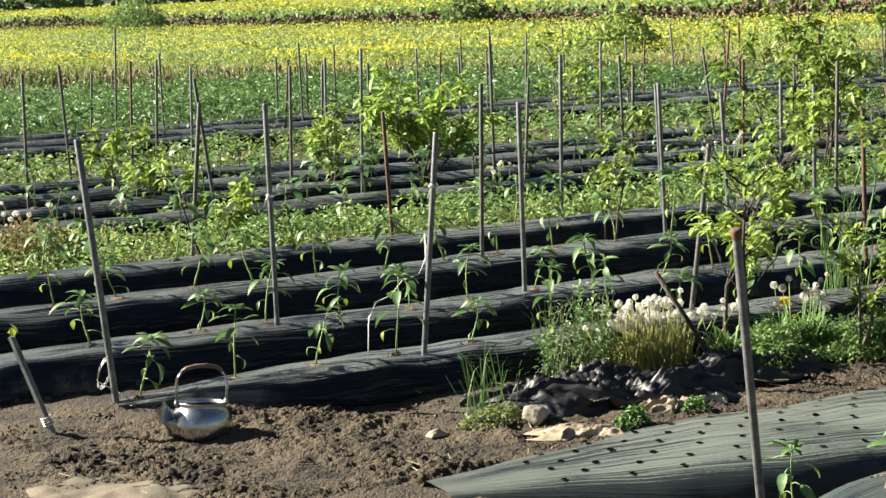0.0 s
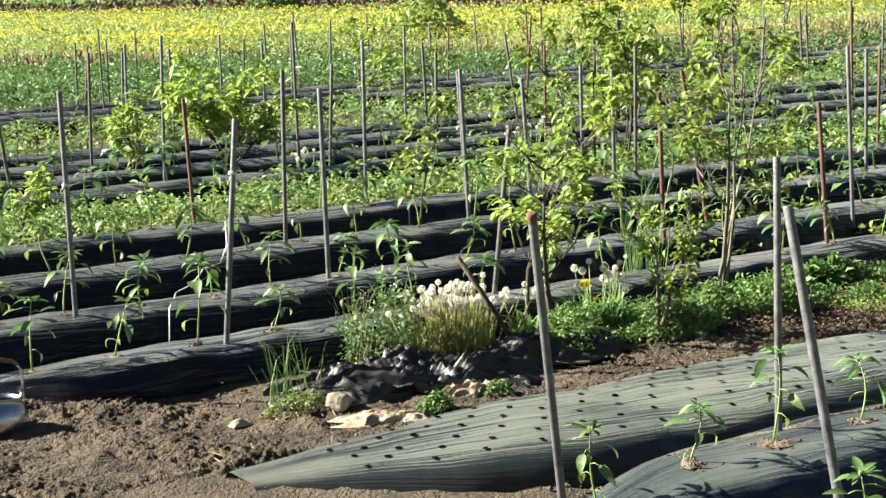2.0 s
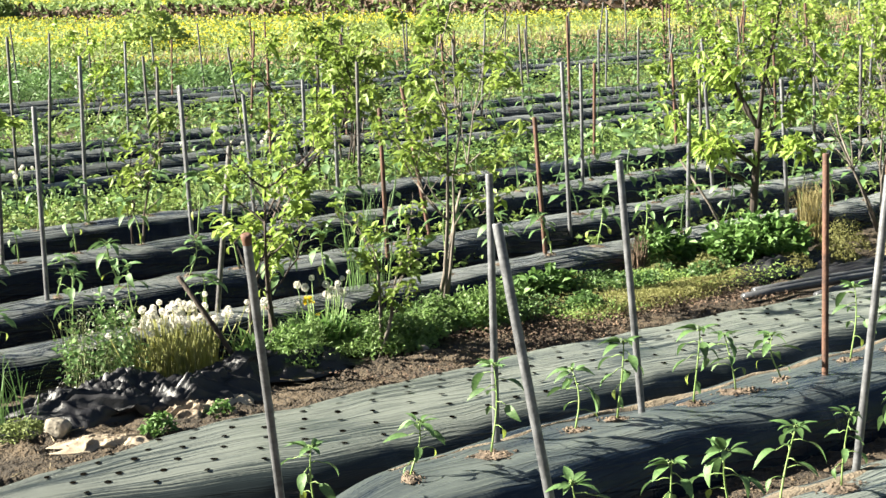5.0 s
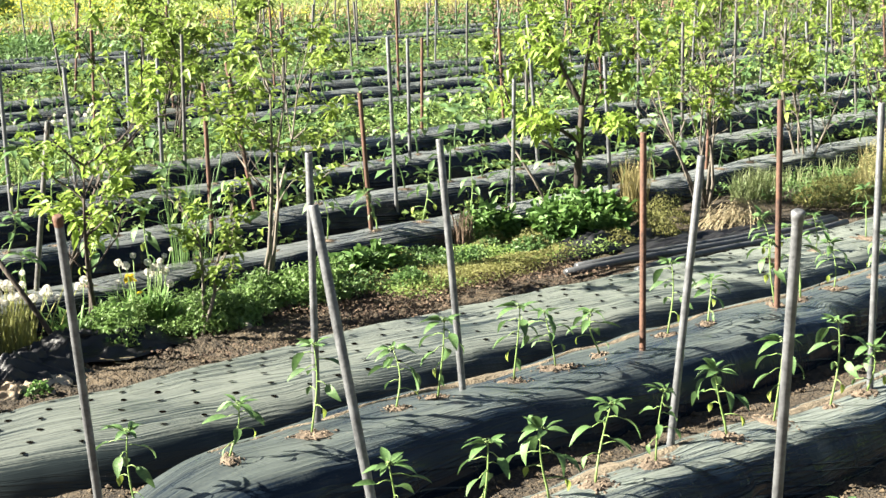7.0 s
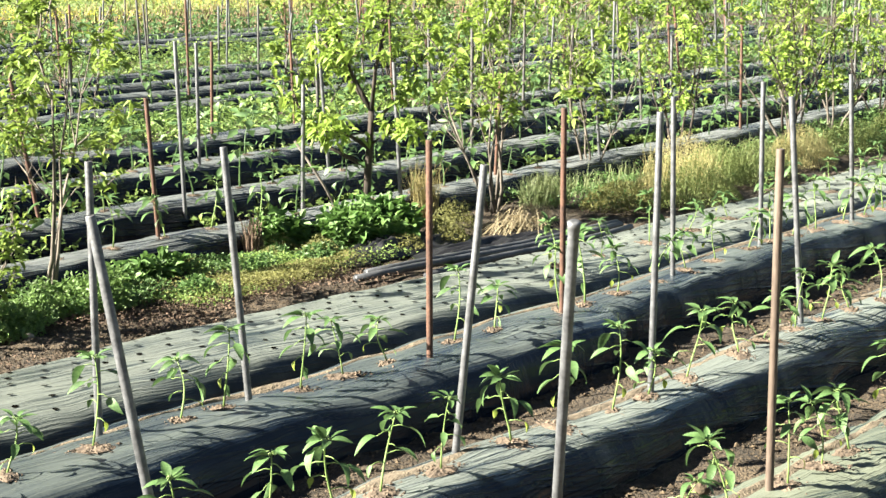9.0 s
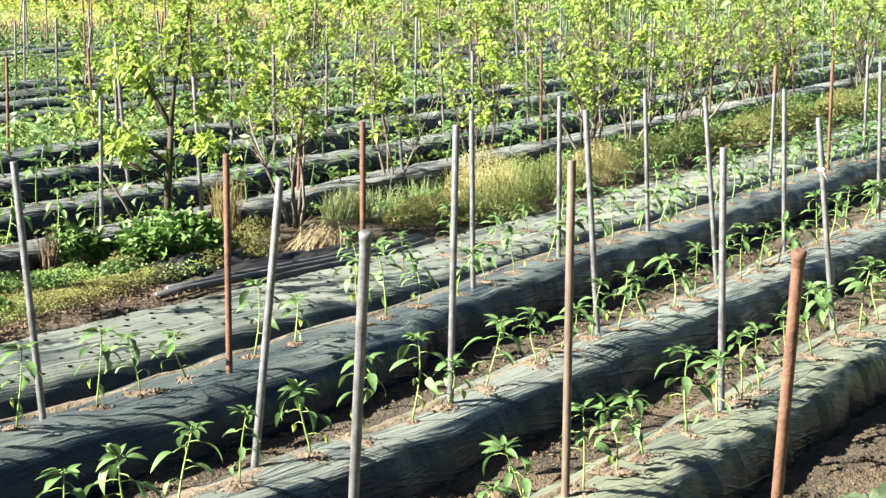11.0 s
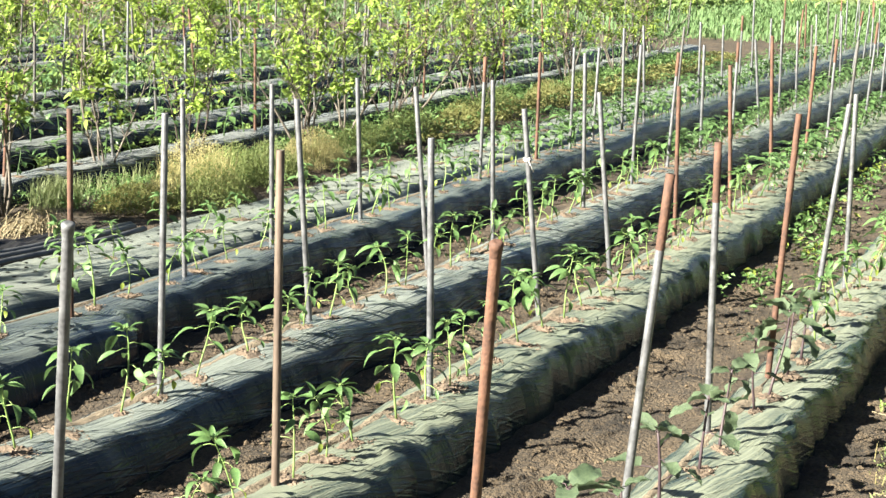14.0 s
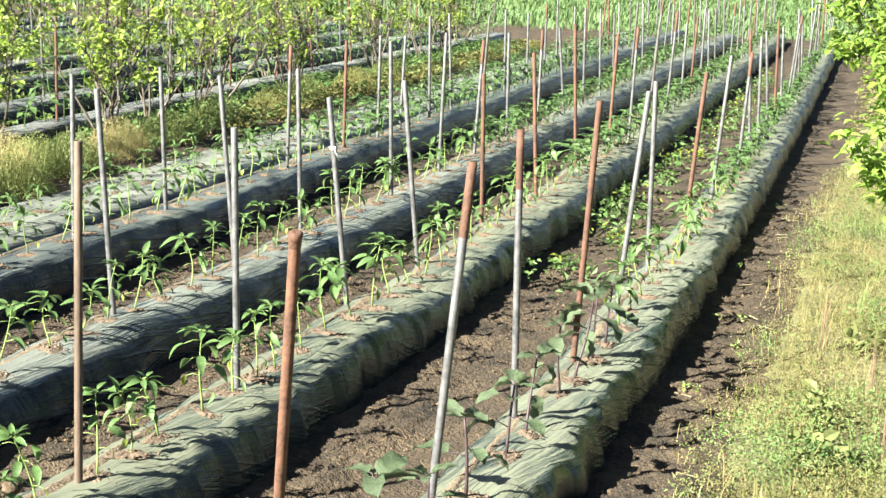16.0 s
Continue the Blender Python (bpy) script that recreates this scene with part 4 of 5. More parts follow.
tv, tf = sheet(560, 60, lambda i, j: (-9 + i * 0.07, 0.5 - j * 0.07, 0))
tv = [(x, y, ground_z(x, y) - 0.03 + max(-0.02, min(0.05, 0.25 * (verge_edge(x) - y), 0.25 * (y + 3.0 + 0.8 * noise.noise((x * 0.5, 9, 1))))) + 0.014 * noise.noise((x * 6, y * 6, 1)) + 0.012 * noise.noise((x * 17, y * 17, 2))) for x, y, z in tv]
stuff("verge_turf", (tv, tf), THATCH, "matted dry and green turf of the verge", "grass", True)


def verge_stuff(name, n, x0, x1, low, high, size, mat, label, seed, lo, hi, tall, kind="leaf", lean=0.7):
    """Growth where the patch field lies between lo and hi, mounded, thinning out at the edge of the path."""
    pts, hs = [], []
    while len(pts) < n:
        x, y = x0 + (x1 - x0) * rng.random() ** 1.3, rng.uniform(-1.5, 0.45)
        inside = verge_edge(x) - y
        if inside < -0.05 or rng.random() > 0.25 + inside * 3:
            continue
        field = noise.noise((x * 1.5, y * 1.7, 2.5)) + 0.45 * noise.noise((x * 4.5, y * 4.5, 8.5)) + rng.normal() * 0.1 + 0.25 * (inside - 0.35)
        if lo <= field <= hi:
            swell = max(0.15, 0.55 + 0.9 * noise.noise((x * 2.4, y * 2.4, seed))) * min(1.0, 0.35 + inside * 2.2)
            pts.append((x, y, 0.0))
            hs.append(low + (tall - low) * swell)
    p, hs = np.array(pts), np.array(hs)
    if kind == "leaf":
        p[:, 2] = 0.01 + hs * rng.random(n) ** 0.55
        return stuff(name, leaves(p, size, rng, 0.8), mat, label, "weeds")
    return stuff(name, blades(p, hs * rng.uniform(0.5, 1.15, n), size, lean, rng), mat, label, "grass")


verge_stuff("verge_weeds", 80000, 4.5, 14, 0.02, 0, 0.0095, DRY_TOPS, "pale straw-coloured flowering weeds of the verge", 61, -0.8, 0.28, 0.16)
verge_stuff("verge_weeds", 50000, 4.5, 14, 0.02, 0, 0.01, PALE_WEED, "yellow-green flowering weeds of the verge", 62, -0.3, 0.3, 0.13)
verge_stuff("verge_weeds", 60000, 4.5, 14, 0.02, 0, 0.011, VERGE_LEAF, "small leafy green weeds of the verge", 63, 0.04, 1.5, 0.2)
verge_stuff("verge_weeds", 26000, 4.5, 14, 0.02, 0, 0.014, MAT_WEED, "dark green leafy weeds of the verge", 64, 0.26, 1.5, 0.24)
verge_stuff("verge_grass", 5000, 4.5, 14, 0.05, 0, 0.0014, DRY_GRASS, "thin yellowing grass of the verge", 65, -1.0, 0.3, 0.22, "blade", 0.9)
verge_stuff("verge_grass", 2500, 4.5, 14, 0.05, 0, 0.002, GRASS, "green grass of the verge", 66, -0.4, 1.0, 0.2, "blade", 0.8)
weed_bed("verge_weeds", 160, 4.6, 12, 0.25, 0.62, 0.03, 0.02, WEED, "single small weeds on the bare path", 1.5, 67)
weed_bed("verge_weeds", 12000, 14, 36, -2.5, 0.2, 0.2, 0.04, PALE_WEED, "yellowing weeds of the verge", 0.8, 68)

# clods and crumbs on the bare soil
clod_meshes = [lump(1.0, 3.1 * k, 0.9, 2) for k in range(9)]


def clods(n, x0, x1, y0, y1, size, seed, mat=CLOD):
    out_v, out_f = [], []
    p = spread(n, x0, x1, y0, y1, 0.9, seed, 2.5)
    for k in range(n):
        r = size * (0.2 + rng.random() ** 3 * 1.4 + rng.random() ** 14 * 2.0)
        cv, cf = clod_meshes[k % 9]
        a = rng.uniform(0, 6.28)
        c, s = math.cos(a), math.sin(a)
        o = len(out_v)
        gz = ground_z(p[k, 0], p[k, 1])
        out_v += [(p[k, 0] + r * (c * x - s * y), p[k, 1] + r * (s * x + c * y), gz + r * (z + 0.3)) for x, y, z in cv]
        out_f += [tuple(i + o for i in q) for q in cf]
    return stuff("soil_clods", (out_v, out_f), mat, "loose brown crumbs and clods of soil", "soil")


clods(7000, 1.2, 3.0, 5.05, 6.7, 0.005, 71)
clods(3960, 2.6, 6.5, 5.05, 5.7, 0.0068, 72)
clods(4200, 3.0, 9, 4.02, 4.3, 0.0085, 73)
clods(500, 3.2, 9, 4.08, 4.22, 0.012, 79)
clods(420, 3.3, 6.5, 5.15, 5.6, 0.011, 80)
clods(3600, 3.2, 10, 3.2, 3.4, 0.006, 74)
clods(4200, 3.0, 10, 2.3, 2.5, 0.0055, 75)
clods(4600, 3.5, 11, 1.25, 1.65, 0.005, 76)
clods(5200, 4, 12, 0.15, 0.65, 0.0058, 77)
clods(900, 1.2, 5, 7.05, 7.25, 0.012, 78)


def tilth(x0, x1, y0, y1, step, deep, seed):
    """A layer of crumbly worked soil that thins out towards its edges."""
    nx, ny = int((x1 - x0) / step), int((y1 - y0) / step)

    def at(i, j):
        x, y = x0 + i * step, y0 + j * step
        q = min(1.0, min(i, nx - 1 - i) * step / 0.25, min(j, ny - 1 - j) * step / 0.1)
        big = abs(noise.noise((x * 11, y * 11, seed)))
        mid = abs(noise.noise((x * 29, y * 29, seed + 5)))
        fine = noise.noise((x * 63, y * 63, seed + 9))
        heap = max(0.25, 0.7 + 0.9 * noise.noise((x * 2.6, y * 2.6, seed + 2)))
        lift = deep * heap * (0.9 - 1.1 * big + 1.1 * (0.3 - mid) + 0.45 * fine)
        return (x, y, ground_z(x, y) + q * lift - 0.012 * (1 - q) - 0.002)

    stuff("loose_soil", sheet(nx, ny, at), SOIL, "loose crumbly brown tilth on the plot", "soil", True)


tilth(1.15, 2.95, 5.1, 6.6, 0.008, 0.027, 1.0)
tilth(2.6, 6.4, 5.0, 5.65, 0.011, 0.021, 2.0)
tilth(3.2, 8.5, 1.2, 1.62, 0.012, 0.014, 3.0)
tilth(4.2, 9.0, 0.1, 0.68, 0.012, 0.013, 4.0)
# a pale sandy patch of the trodden path
cx, cy, lx, ly, sd = 1.5, 5.5, 0.5, 0.62, 4
sv, sf = sheet(40, 40, lambda i, j: (cx + (i / 39 - 0.5) * lx, cy + (j / 39 - 0.5) * ly, 0.01 * max(-2.5, 0.3 - (i / 19.5 - 1) ** 2 - (j / 19.5 - 1) ** 2 + 0.9 * noise.noise((i * 0.14, j * 0.14, sd)) + 0.3 * noise.noise((i * 0.5, j * 0.5, sd)))))
sv = [(x, y, z + ground_z(x, y) + 0.016) for x, y, z in sv]
stuff("sand_patch", (sv, sf), SAND, "pale fine sand spilled over the soil", "sand", True)
# bits of straw on the soil
p = spread(70, 1.2, 4.5, 5.0, 6.5, 0.8, 81)
p[:, 2] = 0.012
v, f = join([tube([q, (q[0] + 0.06 * c, q[1] + 0.06 * s, 0.016)], 0.0018, 4) for q, c, s in zip(p, np.cos(p[:, 0] * 99), np.sin(p[:, 0] * 99))])
stuff("straw_bits", (v, f), STRAW, "bits of dry straw on the soil", "straw")
p = spread(36, 4, 12, 0.1, 0.6, 0.8, 82)
p[:, 2] = 0.012
v, f = join([tube([q, (q[0] + 0.07 * c, q[1] + 0.07 * s, 0.018)], 0.002, 4) for q, c, s in zip(p, np.cos(p[:, 0] * 99), np.sin(p[:, 0] * 99))])
stuff("straw_bits", (v, f), STRAW, "bits of dry straw on the path", "straw")


# ---- fruit shrubs and saplings ----
def shrub(x, y, h, spread_, stems, density, seed, leaf=0.05, bark=BARK, leafy_from=0.35, name="fruit_shrub", label="young fruit shrub with fresh pale green leaves", thick=0.012, mat=TREE_LEAF, fork=0.0, bushy=False):
    r = np.random.default_rng(seed)
    ob = new(name)
    ob.location = (x, y, 0)
    limbs, tips = [], []

    def limb(base, d, length, rad, level):
        pts = [base]
        steps = 5
        for k in range(steps):
            d = (d + Vector(r.normal(size=3) * 0.14) + Vector((0, 0, 0.05))).normalized()
            pts.append(pts[-1] + d * length / steps)
        limbs.append(tube(pts, [rad * (1 - 0.75 * k / steps) for k in range(steps + 1)], 6 if level == 0 else 3, level == 0))
        for k in range(1, steps + 1):
            p = pts[k]
            if p.z > h * leafy_from and (level > 0 and k > 2 or k == steps or bushy or stems == 1):
                tips.append(p)
            if level < 2 and k >= 2 and p.z > h * leafy_from * 0.6:
                for _ in range(2 if level == 0 else 1):
                    side = Vector(r.normal(size=3))
                    side.z = abs(side.z) * 0.7
                    limb(p, (d * 0.5 + side.normalized()).normalized(), length * r.uniform(0.22, 0.45), rad * 0.45, level + 1)

    foot = Vector((0, 0, -0.03))
    if fork:
        foot = Vector((0.02, 0.02, fork))
        limbs.append(tube([(0, 0, -0.05), (0.015, 0, fork * 0.4), (0.0, 0.02, fork * 0.75), tuple(foot + Vector((0, 0, 0.03)))], [thick * 1.5, thick * 1.25, thick * 1.15, thick], 9))
    for k in range(stems):
        a = 6.28 * k / stems + r.uniform(0, 1)
        lean = spread_ / h * r.uniform(0.3, 1.1) if stems > 1 else 0.12
        limb(foot + Vector((0.01 * math.cos(a), 0.01 * math.sin(a), 0)) * (1 if fork else 3), Vector((math.cos(a) * lean, math.sin(a) * lean, 1)).normalized(), (h - fork) * r.uniform(0.75, 1.05), thick * (0.55 if fork else 1.0) * r.uniform(0.8, 1.2), 0)
    part("trunk", join(limbs), bark, ob)
    c = np.array([tuple(t) for t in tips])
    pick = c[r.permutation(len(c))[:int(density * (4 if bushy else 2.6))]]
    n_leaf = 12 if bushy else 14
    c = np.repeat(pick, n_leaf, axis=0) + r.normal(size=(len(pick) * n_leaf, 3)) * leaf * ([0.7, 0.7, 0.6] if bushy else [0.32, 0.32, 0.5])
    a = r.uniform(0, 6.283, len(c))
    lv, lf = hanging_leaves(c, np.stack([np.cos(a), np.sin(a), r.uniform(-0.3, 0.7, len(c))], 1), leaf * (1.35 if bushy else 1.15), r)
    part("crown", (lv, lf), mat, ob, smooth=False)
    return tagged(ob, label, "shrub", "fruit shrubs")


def fruit_tree(x, y, turn, seed):
    """A low forked trunk with spreading limbs, leafy twigs along them."""
    r = np.random.default_rng(seed)
    ob = new("fruit_tree")
    ob.matrix_world = pose(x, y, 0, 0, 0, turn)
    fork = Vector((0.03, 0, 0.7))
    part("trunk", tube([(0, 0, -0.05), (-0.005, 0.005, 0.15), (0.005, 0, 0.35), (0.02, 0.0, 0.54), fork], [0.03, 0.025, 0.023, 0.021, 0.018], 12), BARK, ob, "dark rough trunk")
    arms = [((0.005, 0, 0.37), (-0.2, 0.03, 0.48), (-0.38, 0.05, 0.7), (-0.46, 0.06, 0.95)), ((0.015, 0, 0.48), (-0.1, -0.06, 0.56), (-0.2, -0.1, 0.6), (-0.3, -0.14, 0.6)),
            ((0.02, 0, 0.6), (0.13, 0.05, 0.7), (0.26, 0.1, 0.82), (0.36, 0.12, 1.0)), (tuple(fork), (-0.07, 0.06, 0.9), (-0.14, 0.1, 1.1), (-0.2, 0.12, 1.28)),
            (tuple(fork), (0.05, -0.04, 0.95), (0.1, -0.08, 1.2), (0.16, -0.1, 1.5)), (tuple(fork), (-0.06, 0.1, 0.85), (-0.16, 0.16, 1.0), (-0.24, 0.2, 1.12)),
            ((0.02, 0, 0.5), (0.1, -0.1, 0.58), (0.2, -0.16, 0.6), (0.3, -0.2, 0.58))]
    tips = []
    for a in arms:
        p = [Vector(q) for q in a]
        limb = part("limb", tube(p, [0.014, 0.011, 0.008, 0.004], 8), BARK, ob)
        twigs = []
        for k in range(3):
            for t in (0.3, 0.65, 1.0):
                base = p[k].lerp(p[k + 1], t)
                if base.z < 0.42 and r.random() < 0.6:
                    continue
                for _ in range(0 if k == 0 else 2):
                    d = Vector((r.normal(), r.normal(), r.uniform(-0.25, 0.9))).normalized()
                    L = r.uniform(0.05, 0.13)
                    twigs.append(tube([base, base + d * L * 0.6, base + d * L + Vector((0, 0, 0.01))], [0.004, 0.003, 0.0015], 5))
                    tips += [base + d * L * q for q in (0.6, 1.0)]
        tagged(part("twig_spray", join(twigs), BARK, limb), kind="stuff")
    c = np.repeat(np.array([tuple(q) for q in tips]), 5, axis=0) + r.normal(size=(5 * len(tips), 3)) * [0.022, 0.022, 0.024]
    a = r.uniform(0, 6.283, len(c))
    part("crown", hanging_leaves(c, np.stack([np.cos(a), np.sin(a), r.uniform(-0.5, 0.5, len(c))], 1), 0.066, r, 0.5), TREE_LEAF, ob, "drooping fresh green leaves", smooth=False)
    return tagged(ob, "spreading young fruit tree with drooping fresh green leaves", "tree")


fruit_tree(7.98, 6.08, -42, 1)
shrub(5.5, 6.05, 1.35, 0.14, 3, 34, 2, 0.05, PALE_BARK, 0.2)
shrub(8.95, 5.85, 1.15, 0.35, 6, 22, 3, 0.055, PALE_BARK, 0.5)
shrub(10.6, 6.1, 1.0, 0.35, 4, 16, 4, 0.055, PALE_BARK, 0.45)
shrub(4.4, 5.97, 0.95, 0.2, 3, 26, 5, 0.045, BARK, 0.3)
shrub(4.8, 5.66, 0.58, 0.1, 2, 14, 6, 0.036, PALE_BARK, 0.2, label="small slender sapling with fresh green leaves", mat=TREE_LEAF)
shrub(5.85, 12.0, 0.82, 0.6, 6, 34, 7, 0.075, BARK, 0.25, thick=0.02, fork=0.15)
shrub(3.8, 12.9, 0.6, 0.2, 2, 10, 8, 0.07)
shrub(5.35, 12.7, 0.65, 0.2, 2, 10, 9, 0.07)
shrub(8.05, 10.2, 1.25, 0.45, 3, 24, 10, 0.07)
shrub(5.6, 8.9, 0.75, 0.2, 2, 8, 11, 0.055)
shrub(3.35, 9.9, 0.55, 0.15, 2, 9, 12, 0.06)
r3 = np.random.default_rng(21)
for k, x in enumerate((11.5, 12.6, 13.3, 13.9, 15.2, 16.2, 17.1, 18.3, 19.6, 20.8, 22, 23.4, 25, 26.5)):
    shrub(x, 5.85 + r3.normal() * 0.2, r3.uniform(1.05, 1.4), 0.5, 5, 17, 30 + k, 0.055, PALE_BARK if k % 2 else BARK)
for k in range(18):
    x, y = r3.uniform(8.5, 25), r3.choice([10.5, 10.6, 15.9, 16.2, 12.8, 9.0])
    shrub(x, y + r3.normal() * 0.15, r3.uniform(0.8, 1.3), 0.45, 4, 16, 60 + k, 0.075, PALE_BARK if k % 3 else BARK)
prop = new("support_stick")
prop.location = (8.02, 6.2, 0)
part("stick", tube([(-0.03, 0.02, -0.04), (-0.14, 0.12, 0.25), (-0.26, 0.24, 0.52)], [0.009, 0.008, 0.007], 7), PALE_BARK, prop)
tagged(prop, "pale thin stick leaning beside a fruit tree", "stick")
# leafy bush on the verge
for k, (x, y, h) in enumerate(((8.2, -0.86, 0.75), (9.0, -0.96, 1.2), (9.9, -1.0, 1.5), (10.5, -0.8, 1.85), (11.5, -0.95, 1.8), (12.8, -1.0, 1.8), (14.6, -1.1, 1.8))):
    shrub(x, y, h, 0.5, 8, 130, 140 + k, 0.056, BARK, 0.1, "verge_bush", "dense leafy green bush on the grass verge", mat=BUSH_LEAF, bushy=True)


# ---- clumps between the pale bed and the black beds ----
def clump(name, x, y, vf, mat, label, category, extra=()):
    ob = new(name)
    ob.location = (x, y, 0)
    part("foliage", vf, mat, ob, smooth=False)
    for nm, evf, em in extra:
        extra_part = part(nm, evf, em, ob)
        if nm == "flower_spray":
            tagged(extra_part, "tiny white flowers", kind="stuff")
    return tagged(ob, label, category)


def mound(n, rx, ry, h, r):
    a, q = r.uniform(0, 6.28, n), np.sqrt(r.random(n))
    z = h * (1 - q ** 2) * r.uniform(0.3, 1.0, n) + 0.01
    return np.stack([rx * q * np.cos(a), ry * q * np.sin(a), z], 1)


def strap_clump(n, rx, ry, h, w, r, lean=1.0):
    p = mound(n, rx, ry, 0.02, r)
    p[:, 2] = 0
    return blades(p, h * r.uniform(0.6, 1.1, n), w, lean, r)


def leafy_mound(n, rx, ry, h, r, m=9, size=0.07):
    """Upright shoots, each with whorls of narrow leaves."""
    out = []
    p = mound(n, rx, ry, 0.0, r)
    for q in p:
        top = h * (1 - 0.45 * ((q[0] / rx) ** 2 + (q[1] / ry) ** 2)) * r.uniform(0.75, 1.1)
        lean = np.array([q[0] * 0.25, q[1] * 0.25, 0])
        zs = np.linspace(0.3, 1.0, m)
        c = np.array([q * [1, 1, 0] + lean * z + [0, 0, top * z] for z in zs])
        a = np.arange(m) * 2.4 + r.uniform(0, 6)
        out.append(hanging_leaves(c, np.stack([np.cos(a), np.sin(a), 0.1 + 0.9 * zs ** 3], 1), size, r, 0.3))
    return join(out)


def bent_straw(n, rx, ry, r):
    out = []
    for _ in range(n):
        a, q, L, w = r.uniform(0, 6.28), math.sqrt(r.random()), r.uniform(0.15, 0.4), r.normal() * 0.5 - 0.2
        x, y, z = rx * q * math.cos(a), ry * q * math.sin(a), 0.09 * (1 - q * q) * r.random() + 0.005
        dx, dy, up = 0.5 * L * math.cos(w), 0.5 * L * math.sin(w), r.uniform(0.02, 0.11)
        out.append(tube([(x - dx, y - dy, max(0.003, z - 0.05)), (x - dx * 0.3, y - dy * 0.2, z + up), (x + dx * 0.4, y + dy * 0.3, z + up * 0.8), (x + dx, y + dy, max(0.003, z - 0.06))], 0.0018, 4))
    return join(out)


r4 = np.random.default_rng(31)
clump("lily_clump", 7.2, 6.1, leafy_mound(90, 0.16, 0.12, 0.2, r4), BRIGHT, "bright green broad-leaved clump beside the black bed", "plant")
clump("lily_clump", 7.66, 5.82, leafy_mound(240, 0.29, 0.2, 0.24, r4), BRIGHT, "large bright green broad-leaved clump on bare soil", "plant")
clump("lily_clump", 5.85, 5.95, leafy_mound(40, 0.14, 0.09, 0.12, r4), BRIGHT, "bright green broad-leaved clump beside the black bed", "plant")
clump("lily_clump", 6.25, 6.05, leafy_mound(40, 0.14, 0.09, 0.12, r4), BRIGHT, "bright green broad-leaved clump beside the black bed", "plant")
clump("dry_weed", 6.95, 6.05, strap_clump(90, 0.06, 0.05, 0.24, 0.003, r4, 0.3), DEAD, "brown dead flower stalks beside a green clump", "plant")
clump("straw_heap", 8.55, 5.34, bent_straw(120, 0.24, 0.13, r4), STRAW, "heap of bent dry straw on the soil", "straw heap")
clump("grass_tuft", 9.35, 5.72, strap_clump(520, 0.24, 0.12, 0.22, 0.002, r4, 0.8), SAGE, "thick tuft of fine green grass", "grass")
clump("grass_tuft", 8.5, 6.05, strap_clump(240, 0.1, 0.08, 0.36, 0.002, r4, 0.4), DRY_GRASS, "thin tuft of pale grass under a shrub", "grass")
clump("grass_tuft", 3.02, 5.72, strap_clump(34, 0.14, 0.06, 0.3, 0.0022, r4, 0.7), MAT_WEED, "sparse tuft of long green grass on soil", "grass")
clump("low_plant", 3.0, 5.62, leaves(mound(900, 0.15, 0.08, 0.07, r4), 0.017, r4), GREY_WEED, "small grey-green creeping plant on soil", "plant")
clump("low_plant", 3.4, 5.28, leaves(mound(260, 0.07, 0.05, 0.08, r4), 0.028, r4), BRIGHT, "small bright green weed beside a rag", "plant")
clump("low_plant", 3.72, 5.34, leaves(mound(120, 0.06, 0.04, 0.05, r4), 0.022, r4), BRIGHT, "small bright green weed beside a rag", "plant")
for x, y, w, h, mat_ in ((10.2, 5.2, 0.52, 0.44, FEATHER), (10.05, 5.0, 0.4, 0.26, GREY_WEED), (9.6, 5.3, 0.3, 0.16, PALE_WEED), (10.9, 5.3, 0.36, 0.3, GREY_WEED), (11.2, 5.15, 0.4, 0.28, GREY_WEED), (12.1, 5.2, 0.4, 0.3, FEATHER), (13.2, 5.25, 0.5, 0.25, GREY_WEED), (14.4, 5.3, 0.5, 0.3, GREY_WEED), (15.6, 5.2, 0.5, 0.25, PALE_WEED), (16.9, 5.3, 0.6, 0.3, GREY_WEED), (18.4, 5.2, 0.6, 0.28, PALE_WEED), (20.2, 5.3, 0.7, 0.3, GREY_WEED)):
    p = mound(9000 if mat_ == FEATHER else 5200, w, 0.26, h, r4)
    clump("feathery_weed", x, y, leaves(p, 0.012 if mat_ == FEATHER else 0.015, r4, 1.2), mat_, "feathery pale yellow flowering weed" if mat_ != GREY_WEED else "soft grey-green bushy weed", "plant", [("stalk_tuft", blades(mound(140, w * 0.9, 0.18, 0.01, r4) * [1, 1, 0], h * r4.uniform(0.5, 1.0, 140), 0.002, 0.5, r4), mat_)])

for x, y, n in ((6.4, -0.12, 9), (5.8, -0.1, 8), (7.6, -0.3, 7)):
    clump("dock_plant", x, y, leafy_mound(n, 0.09, 0.07, 0.14, r4), VERGE_LEAF, "broad-leaved green dock among the verge weeds", "plant")
for x, y in ((6.6, -0.3), (7.3, -0.1), (5.9, -0.35)):
    clump("dead_stalk", x, y, strap_clump(9, 0.04, 0.03, 0.36, 0.002, r4, 0.25), DEAD, "thin brown dead stalks among the verge weeds", "plant")

rw = np.random.default_rng(77)
for k in range(26):
    x, y = rw.uniform(4.34, 5.7), rw.uniform(5.62, 6.14)
    if k > 15:
        x, y = rw.uniform(5.5, 7.3), rw.uniform(5.6, 6.15)
    w = rw.uniform(0.08, 0.17)
    hh = rw.uniform(0.09, 0.2) if k <= 15 else rw.uniform(0.06, 0.12)
    soft = k > 15 and k % 2
    clump("weed_tuft", x, y, leaves(mound(int(5200 * w), w, w * 0.8, hh, rw), 0.016 if soft else 0.026, rw, 0.9), PALE_WEED if soft else CHICK if k <= 15 else MAT_WEED, "low yellowing weed tuft on bare soil" if soft else "dark green bushy weed tuft on damp soil", "weed")
